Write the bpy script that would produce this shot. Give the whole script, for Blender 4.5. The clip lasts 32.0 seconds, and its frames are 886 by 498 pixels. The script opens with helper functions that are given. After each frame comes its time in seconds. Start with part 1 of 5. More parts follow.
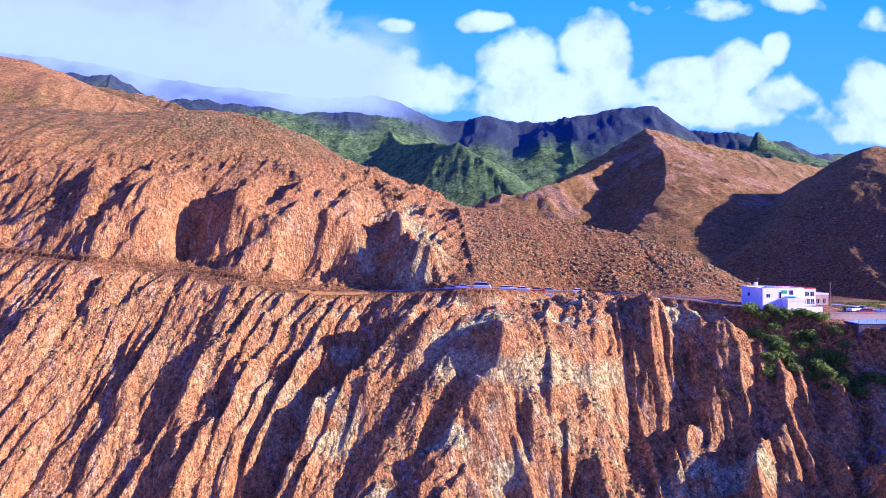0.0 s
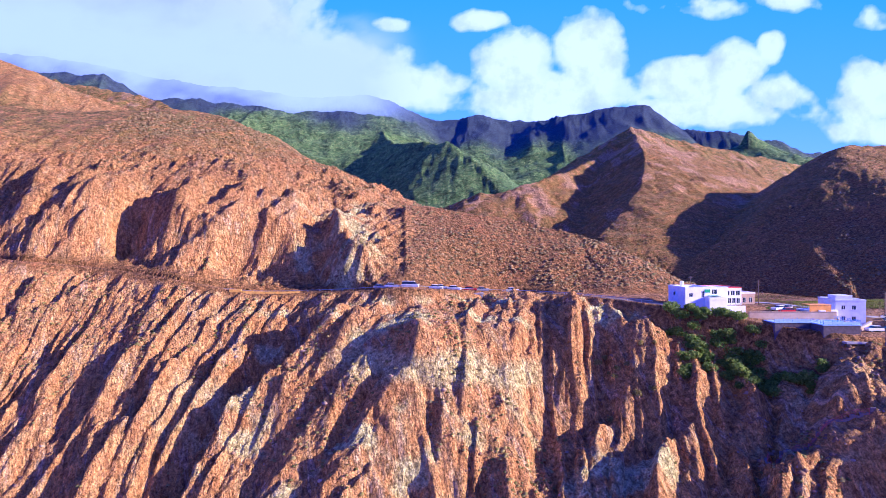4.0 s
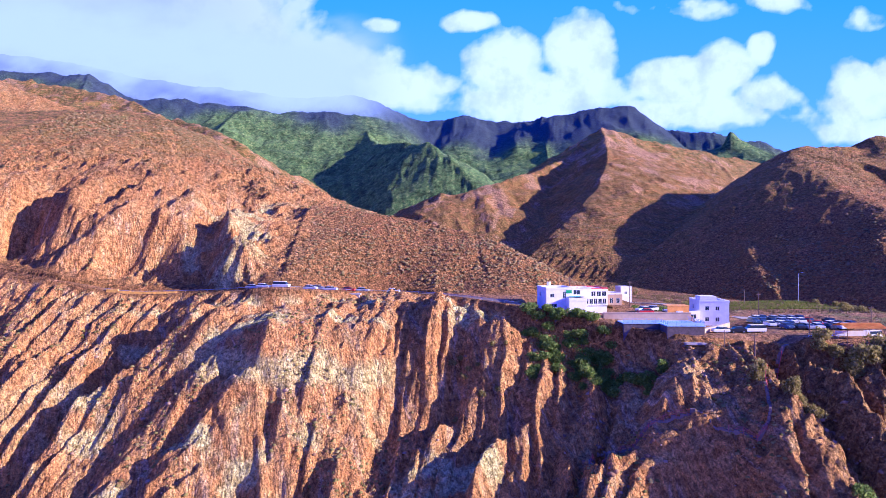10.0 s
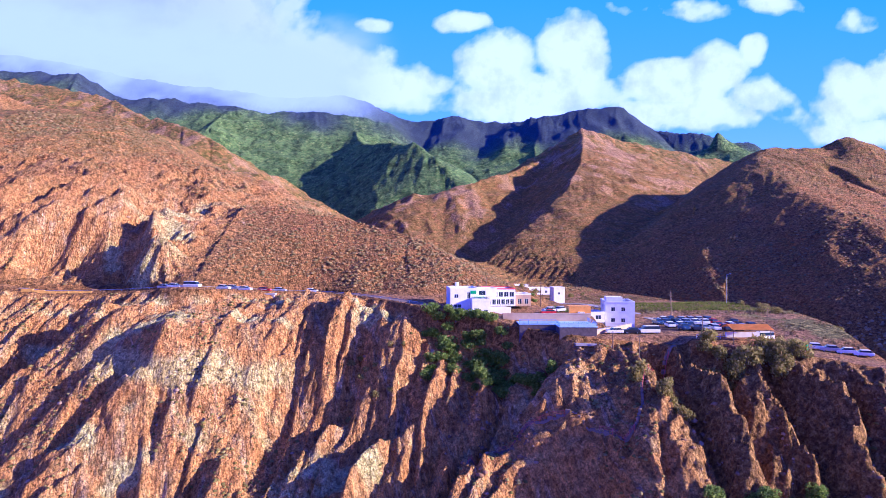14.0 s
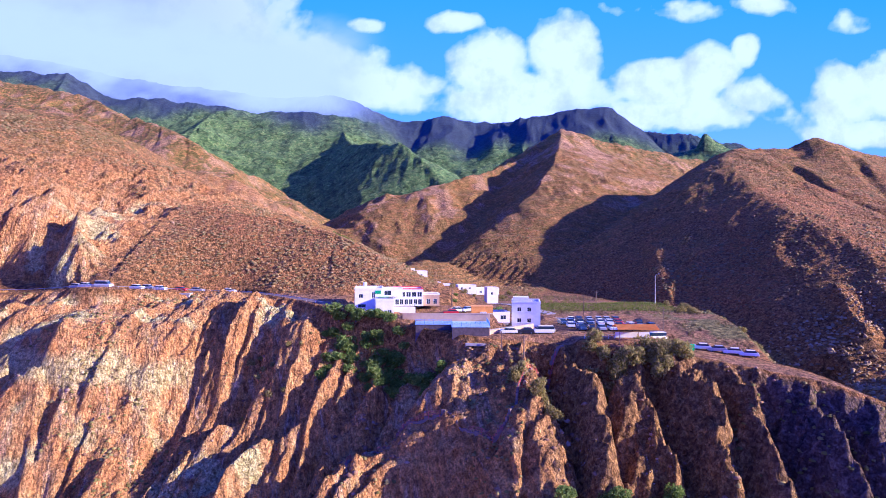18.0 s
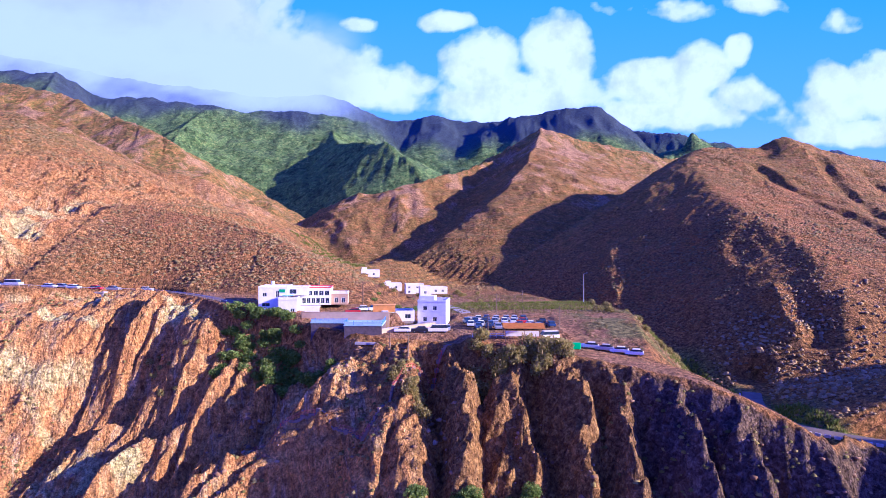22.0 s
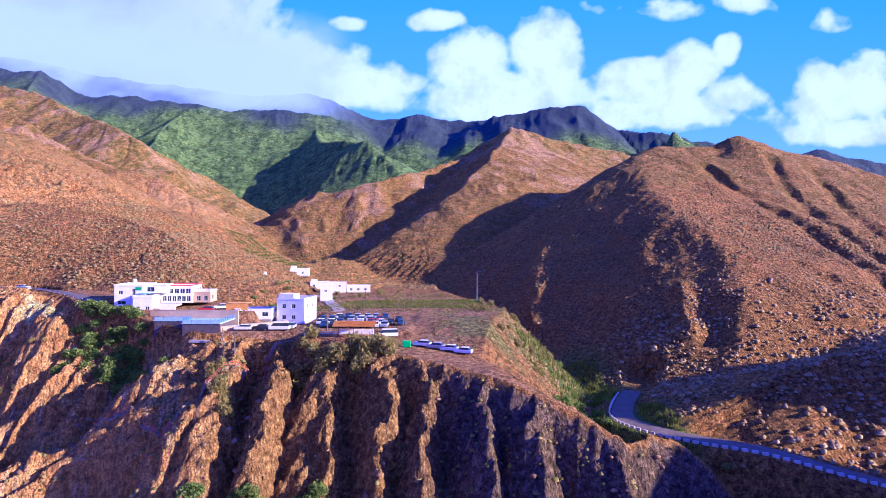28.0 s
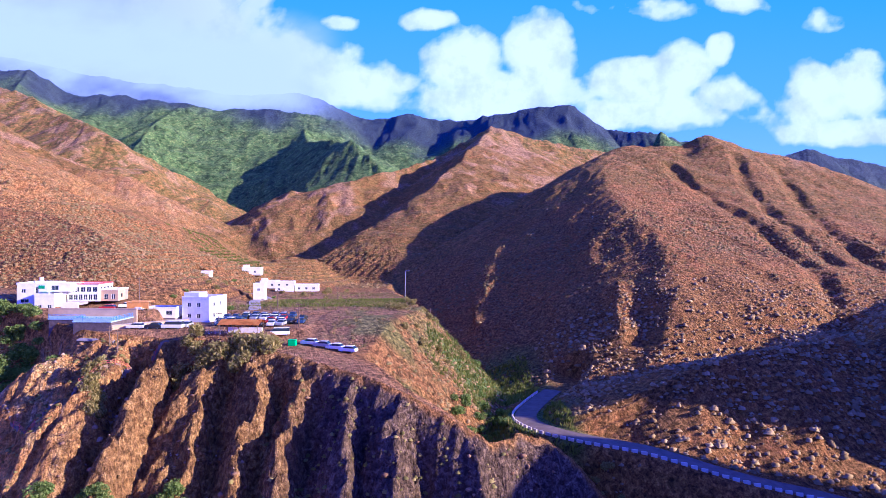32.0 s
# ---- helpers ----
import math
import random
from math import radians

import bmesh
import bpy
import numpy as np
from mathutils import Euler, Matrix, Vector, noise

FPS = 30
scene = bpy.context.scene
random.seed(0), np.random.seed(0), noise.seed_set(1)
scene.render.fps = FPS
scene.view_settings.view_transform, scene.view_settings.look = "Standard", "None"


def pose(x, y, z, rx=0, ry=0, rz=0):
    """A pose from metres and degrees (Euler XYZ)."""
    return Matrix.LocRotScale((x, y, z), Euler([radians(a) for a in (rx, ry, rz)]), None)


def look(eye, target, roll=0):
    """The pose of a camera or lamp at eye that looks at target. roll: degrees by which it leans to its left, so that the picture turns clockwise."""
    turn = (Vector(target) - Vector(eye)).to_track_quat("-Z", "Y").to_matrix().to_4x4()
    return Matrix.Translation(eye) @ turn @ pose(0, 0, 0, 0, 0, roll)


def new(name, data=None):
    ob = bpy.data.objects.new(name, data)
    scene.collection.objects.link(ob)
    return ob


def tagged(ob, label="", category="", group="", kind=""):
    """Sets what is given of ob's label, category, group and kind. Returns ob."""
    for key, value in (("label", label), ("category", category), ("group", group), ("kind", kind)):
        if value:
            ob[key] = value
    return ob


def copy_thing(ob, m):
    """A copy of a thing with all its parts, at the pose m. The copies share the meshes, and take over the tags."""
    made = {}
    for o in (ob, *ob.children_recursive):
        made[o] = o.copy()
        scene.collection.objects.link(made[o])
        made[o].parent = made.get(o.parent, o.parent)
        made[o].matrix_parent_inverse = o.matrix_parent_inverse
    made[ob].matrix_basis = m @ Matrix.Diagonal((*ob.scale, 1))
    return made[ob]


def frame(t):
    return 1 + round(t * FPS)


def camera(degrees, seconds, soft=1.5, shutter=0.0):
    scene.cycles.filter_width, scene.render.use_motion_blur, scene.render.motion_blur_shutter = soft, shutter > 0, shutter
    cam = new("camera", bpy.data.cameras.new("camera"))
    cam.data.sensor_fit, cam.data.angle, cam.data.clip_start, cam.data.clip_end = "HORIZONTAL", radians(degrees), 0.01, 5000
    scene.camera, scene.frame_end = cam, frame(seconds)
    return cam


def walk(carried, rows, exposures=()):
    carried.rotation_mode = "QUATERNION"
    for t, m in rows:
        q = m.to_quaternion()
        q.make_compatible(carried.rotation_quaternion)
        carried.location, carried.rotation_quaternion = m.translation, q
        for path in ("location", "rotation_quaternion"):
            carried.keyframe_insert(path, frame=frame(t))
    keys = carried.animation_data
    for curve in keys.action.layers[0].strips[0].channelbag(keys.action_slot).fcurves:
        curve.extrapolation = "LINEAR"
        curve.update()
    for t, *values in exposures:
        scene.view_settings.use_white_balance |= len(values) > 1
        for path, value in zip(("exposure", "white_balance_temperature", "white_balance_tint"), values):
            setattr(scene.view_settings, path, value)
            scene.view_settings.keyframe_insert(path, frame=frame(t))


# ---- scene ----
cam = camera(72.0, 32.0, soft=0.65)
METRES, EYE, TILT, LEAN, TURN = 200.0, 60.0, 0.0, 0.0, 0.0
ROWS = [
    (0.0, 0.0, 0.0, 0.0, 0.0, 0.0, -0.0),
    (0.5, 0.0111, 0.0001, 0.0001, 0.0, -0.01, -0.0),
    (1.0, 0.0232, 0.0003, 0.0003, 0.02, -0.01, -0.01),
    (1.5, 0.0357, 0.0003, 0.0002, 0.01, -0.02, -0.05),
    (2.0, 0.0489, 0.0004, 0.0, 0.02, -0.03, -0.03),
    (2.5, 0.0627, 0.0005, 0.0002, 0.02, -0.06, -0.03),
    (3.0, 0.077, 0.0006, 0.0001, 0.04, -0.08, -0.03),
    (3.5, 0.0915, 0.0008, -0.0, 0.06, -0.08, -0.01),
    (5.5, 0.1524, 0.0016, -0.001, 0.13, -0.08, -0.0),
    (6.0, 0.1677, 0.0016, -0.0011, 0.13, -0.05, -0.02),
    (6.5, 0.1836, 0.0016, -0.001, 0.14, -0.03, -0.0),
    (7.0, 0.1995, 0.0018, -0.0011, 0.16, -0.03, 0.01),
    (7.5, 0.2153, 0.0019, -0.0008, 0.17, -0.06, -0.0),
    (8.0, 0.2309, 0.002, -0.0007, 0.15, -0.07, -0.01),
    (8.5, 0.247, 0.0022, -0.0008, 0.16, -0.06, -0.01),
    (9.0, 0.2632, 0.0023, -0.0008, 0.15, -0.06, -0.02),
    (9.5, 0.2793, 0.0026, -0.0005, 0.15, -0.06, -0.02),
    (10.0, 0.295, 0.0025, -0.0005, 0.11, -0.02, -0.07),
    (10.5, 0.3112, 0.0026, -0.0006, 0.11, -0.0, -0.08),
    (11.0, 0.3274, 0.0028, -0.0005, 0.11, 0.01, -0.1),
    (11.5, 0.3435, 0.0029, -0.0005, 0.1, 0.02, -0.11),
    (12.0, 0.3593, 0.0031, -0.0003, 0.07, 0.02, -0.15),
    (12.5, 0.3754, 0.0033, -0.0003, 0.08, 0.04, -0.17),
    (13.0, 0.3915, 0.0034, -0.0003, 0.07, 0.02, -0.18),
    (13.5, 0.4076, 0.0037, -0.0004, 0.07, 0.03, -0.21),
    (14.0, 0.4235, 0.0038, -0.0004, 0.05, 0.02, -0.22),
    (14.5, 0.4396, 0.004, -0.0005, 0.04, 0.04, -0.25),
    (16.5, 0.5035, 0.0041, -0.0004, 0.02, 0.04, -0.26),
    (17.0, 0.5193, 0.0042, -0.0005, 0.01, 0.05, -0.29),
    (17.5, 0.5354, 0.0043, -0.0004, 0.01, 0.05, -0.28),
    (18.0, 0.5515, 0.0044, -0.0002, -0.01, 0.04, -0.28),
    (18.5, 0.5677, 0.0048, 0.0002, 0.0, -0.03, -0.29),
    (19.0, 0.5836, 0.0048, -0.0001, -0.01, 0.0, -0.29),
    (19.5, 0.5996, 0.0051, -0.0001, -0.01, 0.01, -0.31),
    (20.0, 0.6158, 0.0054, -0.0002, -0.0, -0.01, -0.28),
    (20.5, 0.6318, 0.0057, -0.0004, -0.0, 0.01, -0.29),
    (21.0, 0.6478, 0.0057, -0.0006, -0.02, 0.03, -0.3),
    (21.5, 0.664, 0.0059, -0.0007, -0.03, 0.02, -0.29),
    (22.0, 0.6801, 0.0062, -0.0007, -0.05, -0.01, -0.3),
    (22.5, 0.6962, 0.0063, -0.001, -0.05, -0.02, -0.28),
    (23.0, 0.7122, 0.0066, -0.0008, -0.06, -0.04, -0.3),
    (23.5, 0.7283, 0.0068, -0.0011, -0.07, -0.01, -0.3),
    (24.0, 0.7444, 0.007, -0.0012, -0.06, -0.01, -0.29),
    (24.5, 0.7603, 0.0072, -0.0014, -0.06, -0.0, -0.31),
    (25.0, 0.7764, 0.0075, -0.0014, -0.05, 0.01, -0.32),
    (25.5, 0.7922, 0.0077, -0.0015, -0.06, 0.0, -0.33),
    (27.5, 0.8562, 0.0085, -0.0012, -0.07, -0.07, -0.33),
    (28.0, 0.8722, 0.0086, -0.0013, -0.07, -0.09, -0.34),
    (28.5, 0.8882, 0.0089, -0.0013, -0.08, -0.06, -0.35),
    (29.0, 0.9042, 0.0091, -0.0012, -0.1, -0.06, -0.36),
    (29.5, 0.9202, 0.0094, -0.0012, -0.1, -0.06, -0.36),
    (30.0, 0.9361, 0.0096, -0.0014, -0.1, -0.08, -0.35),
    (30.5, 0.9519, 0.0099, -0.0015, -0.11, -0.1, -0.36),
    (31.0, 0.9679, 0.0102, -0.0016, -0.11, -0.11, -0.37),
    (31.5, 0.9838, 0.0105, -0.0018, -0.12, -0.11, -0.38),
    (32.0, 0.9999, 0.0108, -0.002, -0.12, -0.12, -0.39),
]
walk(cam, [(t, pose(0, 0, EYE, TILT, LEAN, TURN) @ pose(METRES * x, METRES * y, METRES * z, 90 + pitch, roll, yaw)) for t, x, y, z, yaw, pitch, roll in ROWS],
     [(0.0, 1.2, 3700, 48), (32.0, 1.2, 3700, 48)])

# ---- sky and sun ----
SUN_TO = Vector((0.91, -0.21, 0.33)).normalized()
world = bpy.data.worlds.new("sky_world")
scene.world = world
world.use_nodes = True
wn, wl = world.node_tree.nodes, world.node_tree.links
sky = wn.new("ShaderNodeTexSky")
sky.sky_type, sky.sun_disc = "NISHITA", False
sky.sun_elevation = math.asin(SUN_TO.z)
sky.sun_rotation = math.atan2(SUN_TO.x, SUN_TO.y)
air = wn.new("ShaderNodeMix")
air.data_type, air.blend_type = "RGBA", "MULTIPLY"
air.inputs[0].default_value, air.inputs[7].default_value = 1.0, (0.9, 0.77, 1.95, 1)
wl.new(sky.outputs[0], air.inputs[6])
wl.new(air.outputs[2], wn["Background"].inputs[0])
wn["Background"].inputs[1].default_value = 0.045
sun = new("sun", bpy.data.lights.new("sun", "SUN"))
sun.data.energy, sun.data.angle, sun.data.color = 5.9, radians(0.6), (1.0, 0.62, 0.105)
sun.matrix_world = look(SUN_TO * 400, (0, 0, 0))

# ---- materials ----


def material(name, rough=0.9):
    m = bpy.data.materials.new(name)
    m.use_nodes = True
    b = m.node_tree.nodes["Principled BSDF"]
    b.inputs["Roughness"].default_value = rough
    b.inputs["Specular IOR Level"].default_value = 0.25
    return m, m.node_tree.nodes, m.node_tree.links, b


def noise_node(n, l, scale, detail=4, rough=0.6, vec=None, dist=0.0):
    t = n.new("ShaderNodeTexNoise")
    t.inputs["Scale"].default_value, t.inputs["Detail"].default_value = scale, detail
    t.inputs["Roughness"].default_value, t.inputs["Distortion"].default_value = rough, dist
    if vec:
        l.new(vec, t.inputs["Vector"])
    return t.outputs["Fac"]


def ramp(n, l, fac, stops):
    r = n.new("ShaderNodeValToRGB")
    e = r.color_ramp.elements
    e[0].position, e[0].color = stops[0][0], (*stops[0][1], 1)
    e[1].position, e[1].color = stops[-1][0], (*stops[-1][1], 1)
    for p, c in stops[1:-1]:
        k = e.new(p)
        k.color = (*c, 1)
    l.new(fac, r.inputs[0])
    return r.outputs[0]


def mix(n, l, fac, a, b, blend="MIX"):
    m = n.new("ShaderNodeMix")
    m.data_type, m.blend_type = "RGBA", blend
    for sock, v in ((m.inputs[0], fac), (m.inputs[6], a), (m.inputs[7], b)):
        if isinstance(v, bpy.types.NodeSocket):
            l.new(v, sock)
        elif isinstance(v, (int, float)):
            sock.default_value = v
        else:
            sock.default_value = (*v, 1)
    return m.outputs[2]


def calc(n, l, op, a, b=0.0, clamp=False):
    m = n.new("ShaderNodeMath")
    m.operation, m.use_clamp = op, clamp
    for sock, v in ((m.inputs[0], a), (m.inputs[1], b)):
        if isinstance(v, bpy.types.NodeSocket):
            l.new(v, sock)
        else:
            sock.default_value = v
    return m.outputs[0]


def bump(n, l, b, height, strength=0.5, distance=0.3):
    k = n.new("ShaderNodeBump")
    k.inputs["Strength"].default_value, k.inputs["Distance"].default_value = strength, distance
    l.new(height, k.inputs["Height"])
    l.new(k.outputs[0], b.inputs["Normal"])


def attribute(n, name):
    a = n.new("ShaderNodeAttribute")
    a.attribute_name = name
    return a.outputs["Fac"]


def plain(name, color, rough=0.8, vary=0.12, scale=3.0, metal=0.0, spec=0.3):
    """A plain surface with slight stains and grain."""
    m, n, l, b = material(name, rough)
    pos = n.new("ShaderNodeNewGeometry").outputs["Position"]
    f = noise_node(n, l, scale, 5, 0.65, pos)
    dark = tuple(c * (1 - vary) for c in color)
    lite = tuple(min(1, c * (1 + vary)) for c in color)
    l.new(ramp(n, l, f, [(0.3, dark), (0.7, lite)]), b.inputs["Base Color"])
    b.inputs["Metallic"].default_value = metal
    b.inputs["Specular IOR Level"].default_value = spec
    return m


def ground_material():
    m, n, l, b = material("earth_and_rock", 0.95)
    geo = n.new("ShaderNodeNewGeometry")
    pos = geo.outputs["Position"]
    cliff, far, flat, pale, grass, dark, woods = (attribute(n, k) for k in ("cliff", "far", "plateau", "pale", "grass", "dark", "woods"))
    olive, ash = attribute(n, "olive"), attribute(n, "ash")
    big = noise_node(n, l, 0.035, 5, 0.6, pos, 0.6)
    mid = noise_node(n, l, 0.22, 5, 0.65, pos, 0.4)
    fine = noise_node(n, l, 0.8, 6, 0.68, pos, 0.5)
    grain = noise_node(n, l, 2.4, 5, 0.7, pos, 0.6)
    stretch = n.new("ShaderNodeMapping")
    stretch.inputs["Scale"].default_value = (1.0, 1.0, 0.55)
    wob = n.new("ShaderNodeTexNoise")
    wob.inputs["Scale"].default_value, wob.inputs["Detail"].default_value = 0.6, 3
    l.new(pos, wob.inputs["Vector"])
    l.new(mix(n, l, 0.5, pos, mix(n, l, 1.0, pos, wob.outputs["Color"], "ADD")), stretch.inputs["Vector"])
    vor = n.new("ShaderNodeTexVoronoi")
    vor.inputs["Scale"].default_value = 0.62
    l.new(stretch.outputs[0], vor.inputs["Vector"])
    small = n.new("ShaderNodeTexVoronoi")
    small.inputs["Scale"].default_value = 1.7
    l.new(stretch.outputs[0], small.inputs["Vector"])
    pick = n.new("ShaderNodeSeparateColor")
    l.new(vor.outputs["Color"], pick.inputs[0])
    cell = pick.outputs[0]
    # bare eroded slopes: ochre, rust, cream and grey-purple beds
    patch = noise_node(n, l, 0.11, 6, 0.7, pos, 1.2)
    earth = ramp(n, l, patch, [(0.30, (0.278, 0.159, 0.0434)), (0.40, (0.486, 0.232, 0.0437)), (0.48, (0.719, 0.366, 0.0536)), (0.54, (0.579, 0.317, 0.0675)), (0.60, (0.764, 0.562, 0.15)), (0.68, (0.416, 0.293, 0.0723))])
    rust = ramp(n, l, fine, [(0.32, (0.324, 0.147, 0.0315)), (0.5, (0.638, 0.342, 0.0628)), (0.68, (0.858, 0.562, 0.126))])
    earth = mix(n, l, calc(n, l, "MULTIPLY", big, 0.5), earth, rust)
    earth = mix(n, l, 0.22, earth, ramp(n, l, cell, [(0.0, (0.278, 0.147, 0.0333)), (0.3, (0.673, 0.33, 0.0434)), (0.6, (0.51, 0.293, 0.0569)), (1.0, (0.858, 0.61, 0.12))]))
    # beds and washed streaks that run down the slope
    run_x, run_y = n.new("ShaderNodeVectorMath"), n.new("ShaderNodeVectorMath")
    for node, axis in ((run_x, (0.94, 0.34, 0.0)), (run_y, (0.0, 0.47, 0.9))):
        node.operation = "DOT_PRODUCT"
        l.new(pos, node.inputs[0])
        node.inputs[1].default_value = axis
    wash = n.new("ShaderNodeCombineXYZ")
    l.new(run_x.outputs["Value"], wash.inputs[0])
    l.new(calc(n, l, "MULTIPLY", run_y.outputs["Value"], 0.2), wash.inputs[1])
    streaks = noise_node(n, l, 0.3, 7, 0.68, wash.outputs[0], 0.7)
    crack = noise_node(n, l, 1.1, 6, 0.7, wash.outputs[0], 0.9)
    earth = mix(n, l, 0.5, earth, ramp(n, l, streaks, [(0.34, (0.20, 0.13, 0.05)), (0.42, (0.60, 0.30, 0.07)), (0.5, (0.72, 0.42, 0.13)), (0.56, (0.34, 0.24, 0.10)), (0.62, (0.80, 0.66, 0.40)), (0.7, (0.50, 0.24, 0.07))]))
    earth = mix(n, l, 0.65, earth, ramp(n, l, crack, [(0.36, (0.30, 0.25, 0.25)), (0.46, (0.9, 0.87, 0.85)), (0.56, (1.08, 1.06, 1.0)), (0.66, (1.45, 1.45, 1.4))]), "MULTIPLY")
    earth = mix(n, l, pale, earth, ramp(n, l, fine, [(0.3, (0.521, 0.44, 0.12)), (0.7, (0.785, 0.753, 0.343))]))
    basalt = ramp(n, l, fine, [(0.3, (0.14, 0.088, 0.024)), (0.5, (0.285, 0.18, 0.048)), (0.72, (0.54, 0.385, 0.105))])
    earth = mix(n, l, calc(n, l, "MULTIPLY", dark, 0.92), earth, mix(n, l, calc(n, l, "MULTIPLY", mid, 0.5), basalt, (0.394, 0.183, 0.0291)))
    earth = mix(n, l, calc(n, l, "MULTIPLY", ash, 0.85), earth, ramp(n, l, fine, [(0.3, (0.06, 0.045, 0.045)), (0.5, (0.12, 0.09, 0.085)), (0.72, (0.25, 0.19, 0.16))]))
    # dry hillside with sparse growth
    dry = ramp(n, l, fine, [(0.32, (0.10, 0.066, 0.013)), (0.5, (0.24, 0.134, 0.028)), (0.68, (0.41, 0.24, 0.056))])
    dry = mix(n, l, ramp(n, l, big, [(0.4, (0, 0, 0)), (0.65, (0.7, 0.7, 0.493))]), dry, ramp(n, l, mid, [(0.3, (0.172, 0.126, 0.0169)), (0.7, (0.483, 0.21, 0.0453))]))
    dry = mix(n, l, olive, dry, ramp(n, l, mid, [(0.32, (0.0806, 0.0816, 0.00938)), (0.48, (0.196, 0.158, 0.0207)), (0.6, (0.38, 0.21, 0.0417)), (0.72, (0.517, 0.345, 0.0929))]))
    dry = mix(n, l, calc(n, l, "MULTIPLY", attribute(n, "rocky"), 0.5), dry, ramp(n, l, fine, [(0.34, (0.202, 0.112, 0.0528)), (0.5, (0.459, 0.304, 0.166)), (0.66, (0.625, 0.448, 0.271))]))
    # green mountains
    wood = ramp(n, l, mid, [(0.3, (0.028, 0.065, 0.024)), (0.5, (0.10, 0.175, 0.036)), (0.72, (0.25, 0.29, 0.075))])
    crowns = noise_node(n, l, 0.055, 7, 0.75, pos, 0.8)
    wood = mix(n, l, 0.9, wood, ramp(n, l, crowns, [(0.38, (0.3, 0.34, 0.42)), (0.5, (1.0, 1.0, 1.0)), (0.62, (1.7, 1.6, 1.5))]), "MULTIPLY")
    # high ridge: blue haze and cloud shade painted into the wood colour
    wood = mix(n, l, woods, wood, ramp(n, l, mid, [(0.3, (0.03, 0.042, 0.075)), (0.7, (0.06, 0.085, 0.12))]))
    earth = mix(n, l, 1.0, earth, (0.90, 0.86, 0.76), "MULTIPLY")
    dry = mix(n, l, 1.0, dry, (1.02, 0.94, 0.84), "MULTIPLY")
    soil = mix(n, l, cliff, dry, earth)
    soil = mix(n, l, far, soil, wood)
    yard = ramp(n, l, mid, [(0.3, (0.20, 0.11, 0.055)), (0.5, (0.36, 0.20, 0.10)), (0.7, (0.22, 0.19, 0.07))])
    soil = mix(n, l, calc(n, l, "MULTIPLY", flat, 0.6), soil, yard)
    turf = ramp(n, l, fine, [(0.3, (0.05, 0.10, 0.016)), (0.7, (0.2, 0.25, 0.045))])
    soil = mix(n, l, grass, soil, turf)
    bare = calc(n, l, "SUBTRACT", 0.9, calc(n, l, "MULTIPLY", cliff, 0.18))
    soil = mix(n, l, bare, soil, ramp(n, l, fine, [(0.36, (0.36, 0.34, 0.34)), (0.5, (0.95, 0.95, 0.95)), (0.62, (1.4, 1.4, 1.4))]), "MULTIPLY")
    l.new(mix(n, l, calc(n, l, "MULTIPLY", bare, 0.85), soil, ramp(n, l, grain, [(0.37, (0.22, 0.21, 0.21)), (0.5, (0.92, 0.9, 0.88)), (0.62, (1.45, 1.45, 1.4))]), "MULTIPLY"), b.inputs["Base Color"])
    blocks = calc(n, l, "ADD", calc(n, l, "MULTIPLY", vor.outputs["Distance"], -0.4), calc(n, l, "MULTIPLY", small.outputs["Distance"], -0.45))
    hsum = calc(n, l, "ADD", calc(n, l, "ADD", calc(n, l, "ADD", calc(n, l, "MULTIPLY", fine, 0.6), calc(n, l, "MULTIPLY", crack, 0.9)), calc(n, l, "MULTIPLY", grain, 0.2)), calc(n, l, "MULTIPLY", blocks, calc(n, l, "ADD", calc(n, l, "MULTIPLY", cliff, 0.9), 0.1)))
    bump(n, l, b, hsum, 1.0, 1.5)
    return m


GROUND = ground_material()

# ---- terrain numerics ----
def lattice(ix, iy, seed):
    h = (ix * 374761393 + iy * 668265263 + seed * 1442695041) & 0xFFFFFFFF
    h = ((h ^ (h >> 13)) * 1274126177) & 0xFFFFFFFF
    return ((h ^ (h >> 16)) & 0xFFFF).astype(np.float32) / 65535.0


def vnoise(x, y, seed=0):
    """Smooth value noise in -1..1."""
    fx, fy = np.floor(x), np.floor(y)
    ix, iy = fx.astype(np.int64), fy.astype(np.int64)
    tx, ty = (x - fx).astype(np.float32), (y - fy).astype(np.float32)
    tx, ty = tx * tx * (3 - 2 * tx), ty * ty * (3 - 2 * ty)
    a, b = lattice(ix, iy, seed), lattice(ix + 1, iy, seed)
    c, d = lattice(ix, iy + 1, seed), lattice(ix + 1, iy + 1, seed)
    return ((a + (b - a) * tx) * (1 - ty) + (c + (d - c) * tx) * ty) * 2 - 1


def fbm(x, y, octaves, seed=0, gain=0.5):
    total, amp, norm = 0, 1.0, 0.0
    for k in range(octaves):
        total = total + amp * vnoise(x * 2 ** k + 17.3 * k, y * 2 ** k - 9.1 * k, seed + k)
        norm += amp
        amp *= gain
    return total / norm


def ridged(x, y, octaves, seed=0):
    """Sharp crests at 1, rounded hollows near -1."""
    total, amp, norm = 0, 1.0, 0.0
    for k in range(octaves):
        total = total + amp * (1 - 2.4 * np.abs(vnoise(x * 2 ** k + 5.7 * k, y * 2 ** k + 3.1 * k, seed + k)))
        norm += amp
        amp *= 0.5
    return total / norm


def step01(x, a, b):
    t = np.clip((x - a) / (b - a), 0, 1)
    return t * t * (3 - 2 * t)


def smax(a, b, k):
    return 0.5 * (a + b + np.sqrt((a - b) ** 2 + k * k))


def smin(a, b, k):
    return 0.5 * (a + b - np.sqrt((a - b) ** 2 + k * k))


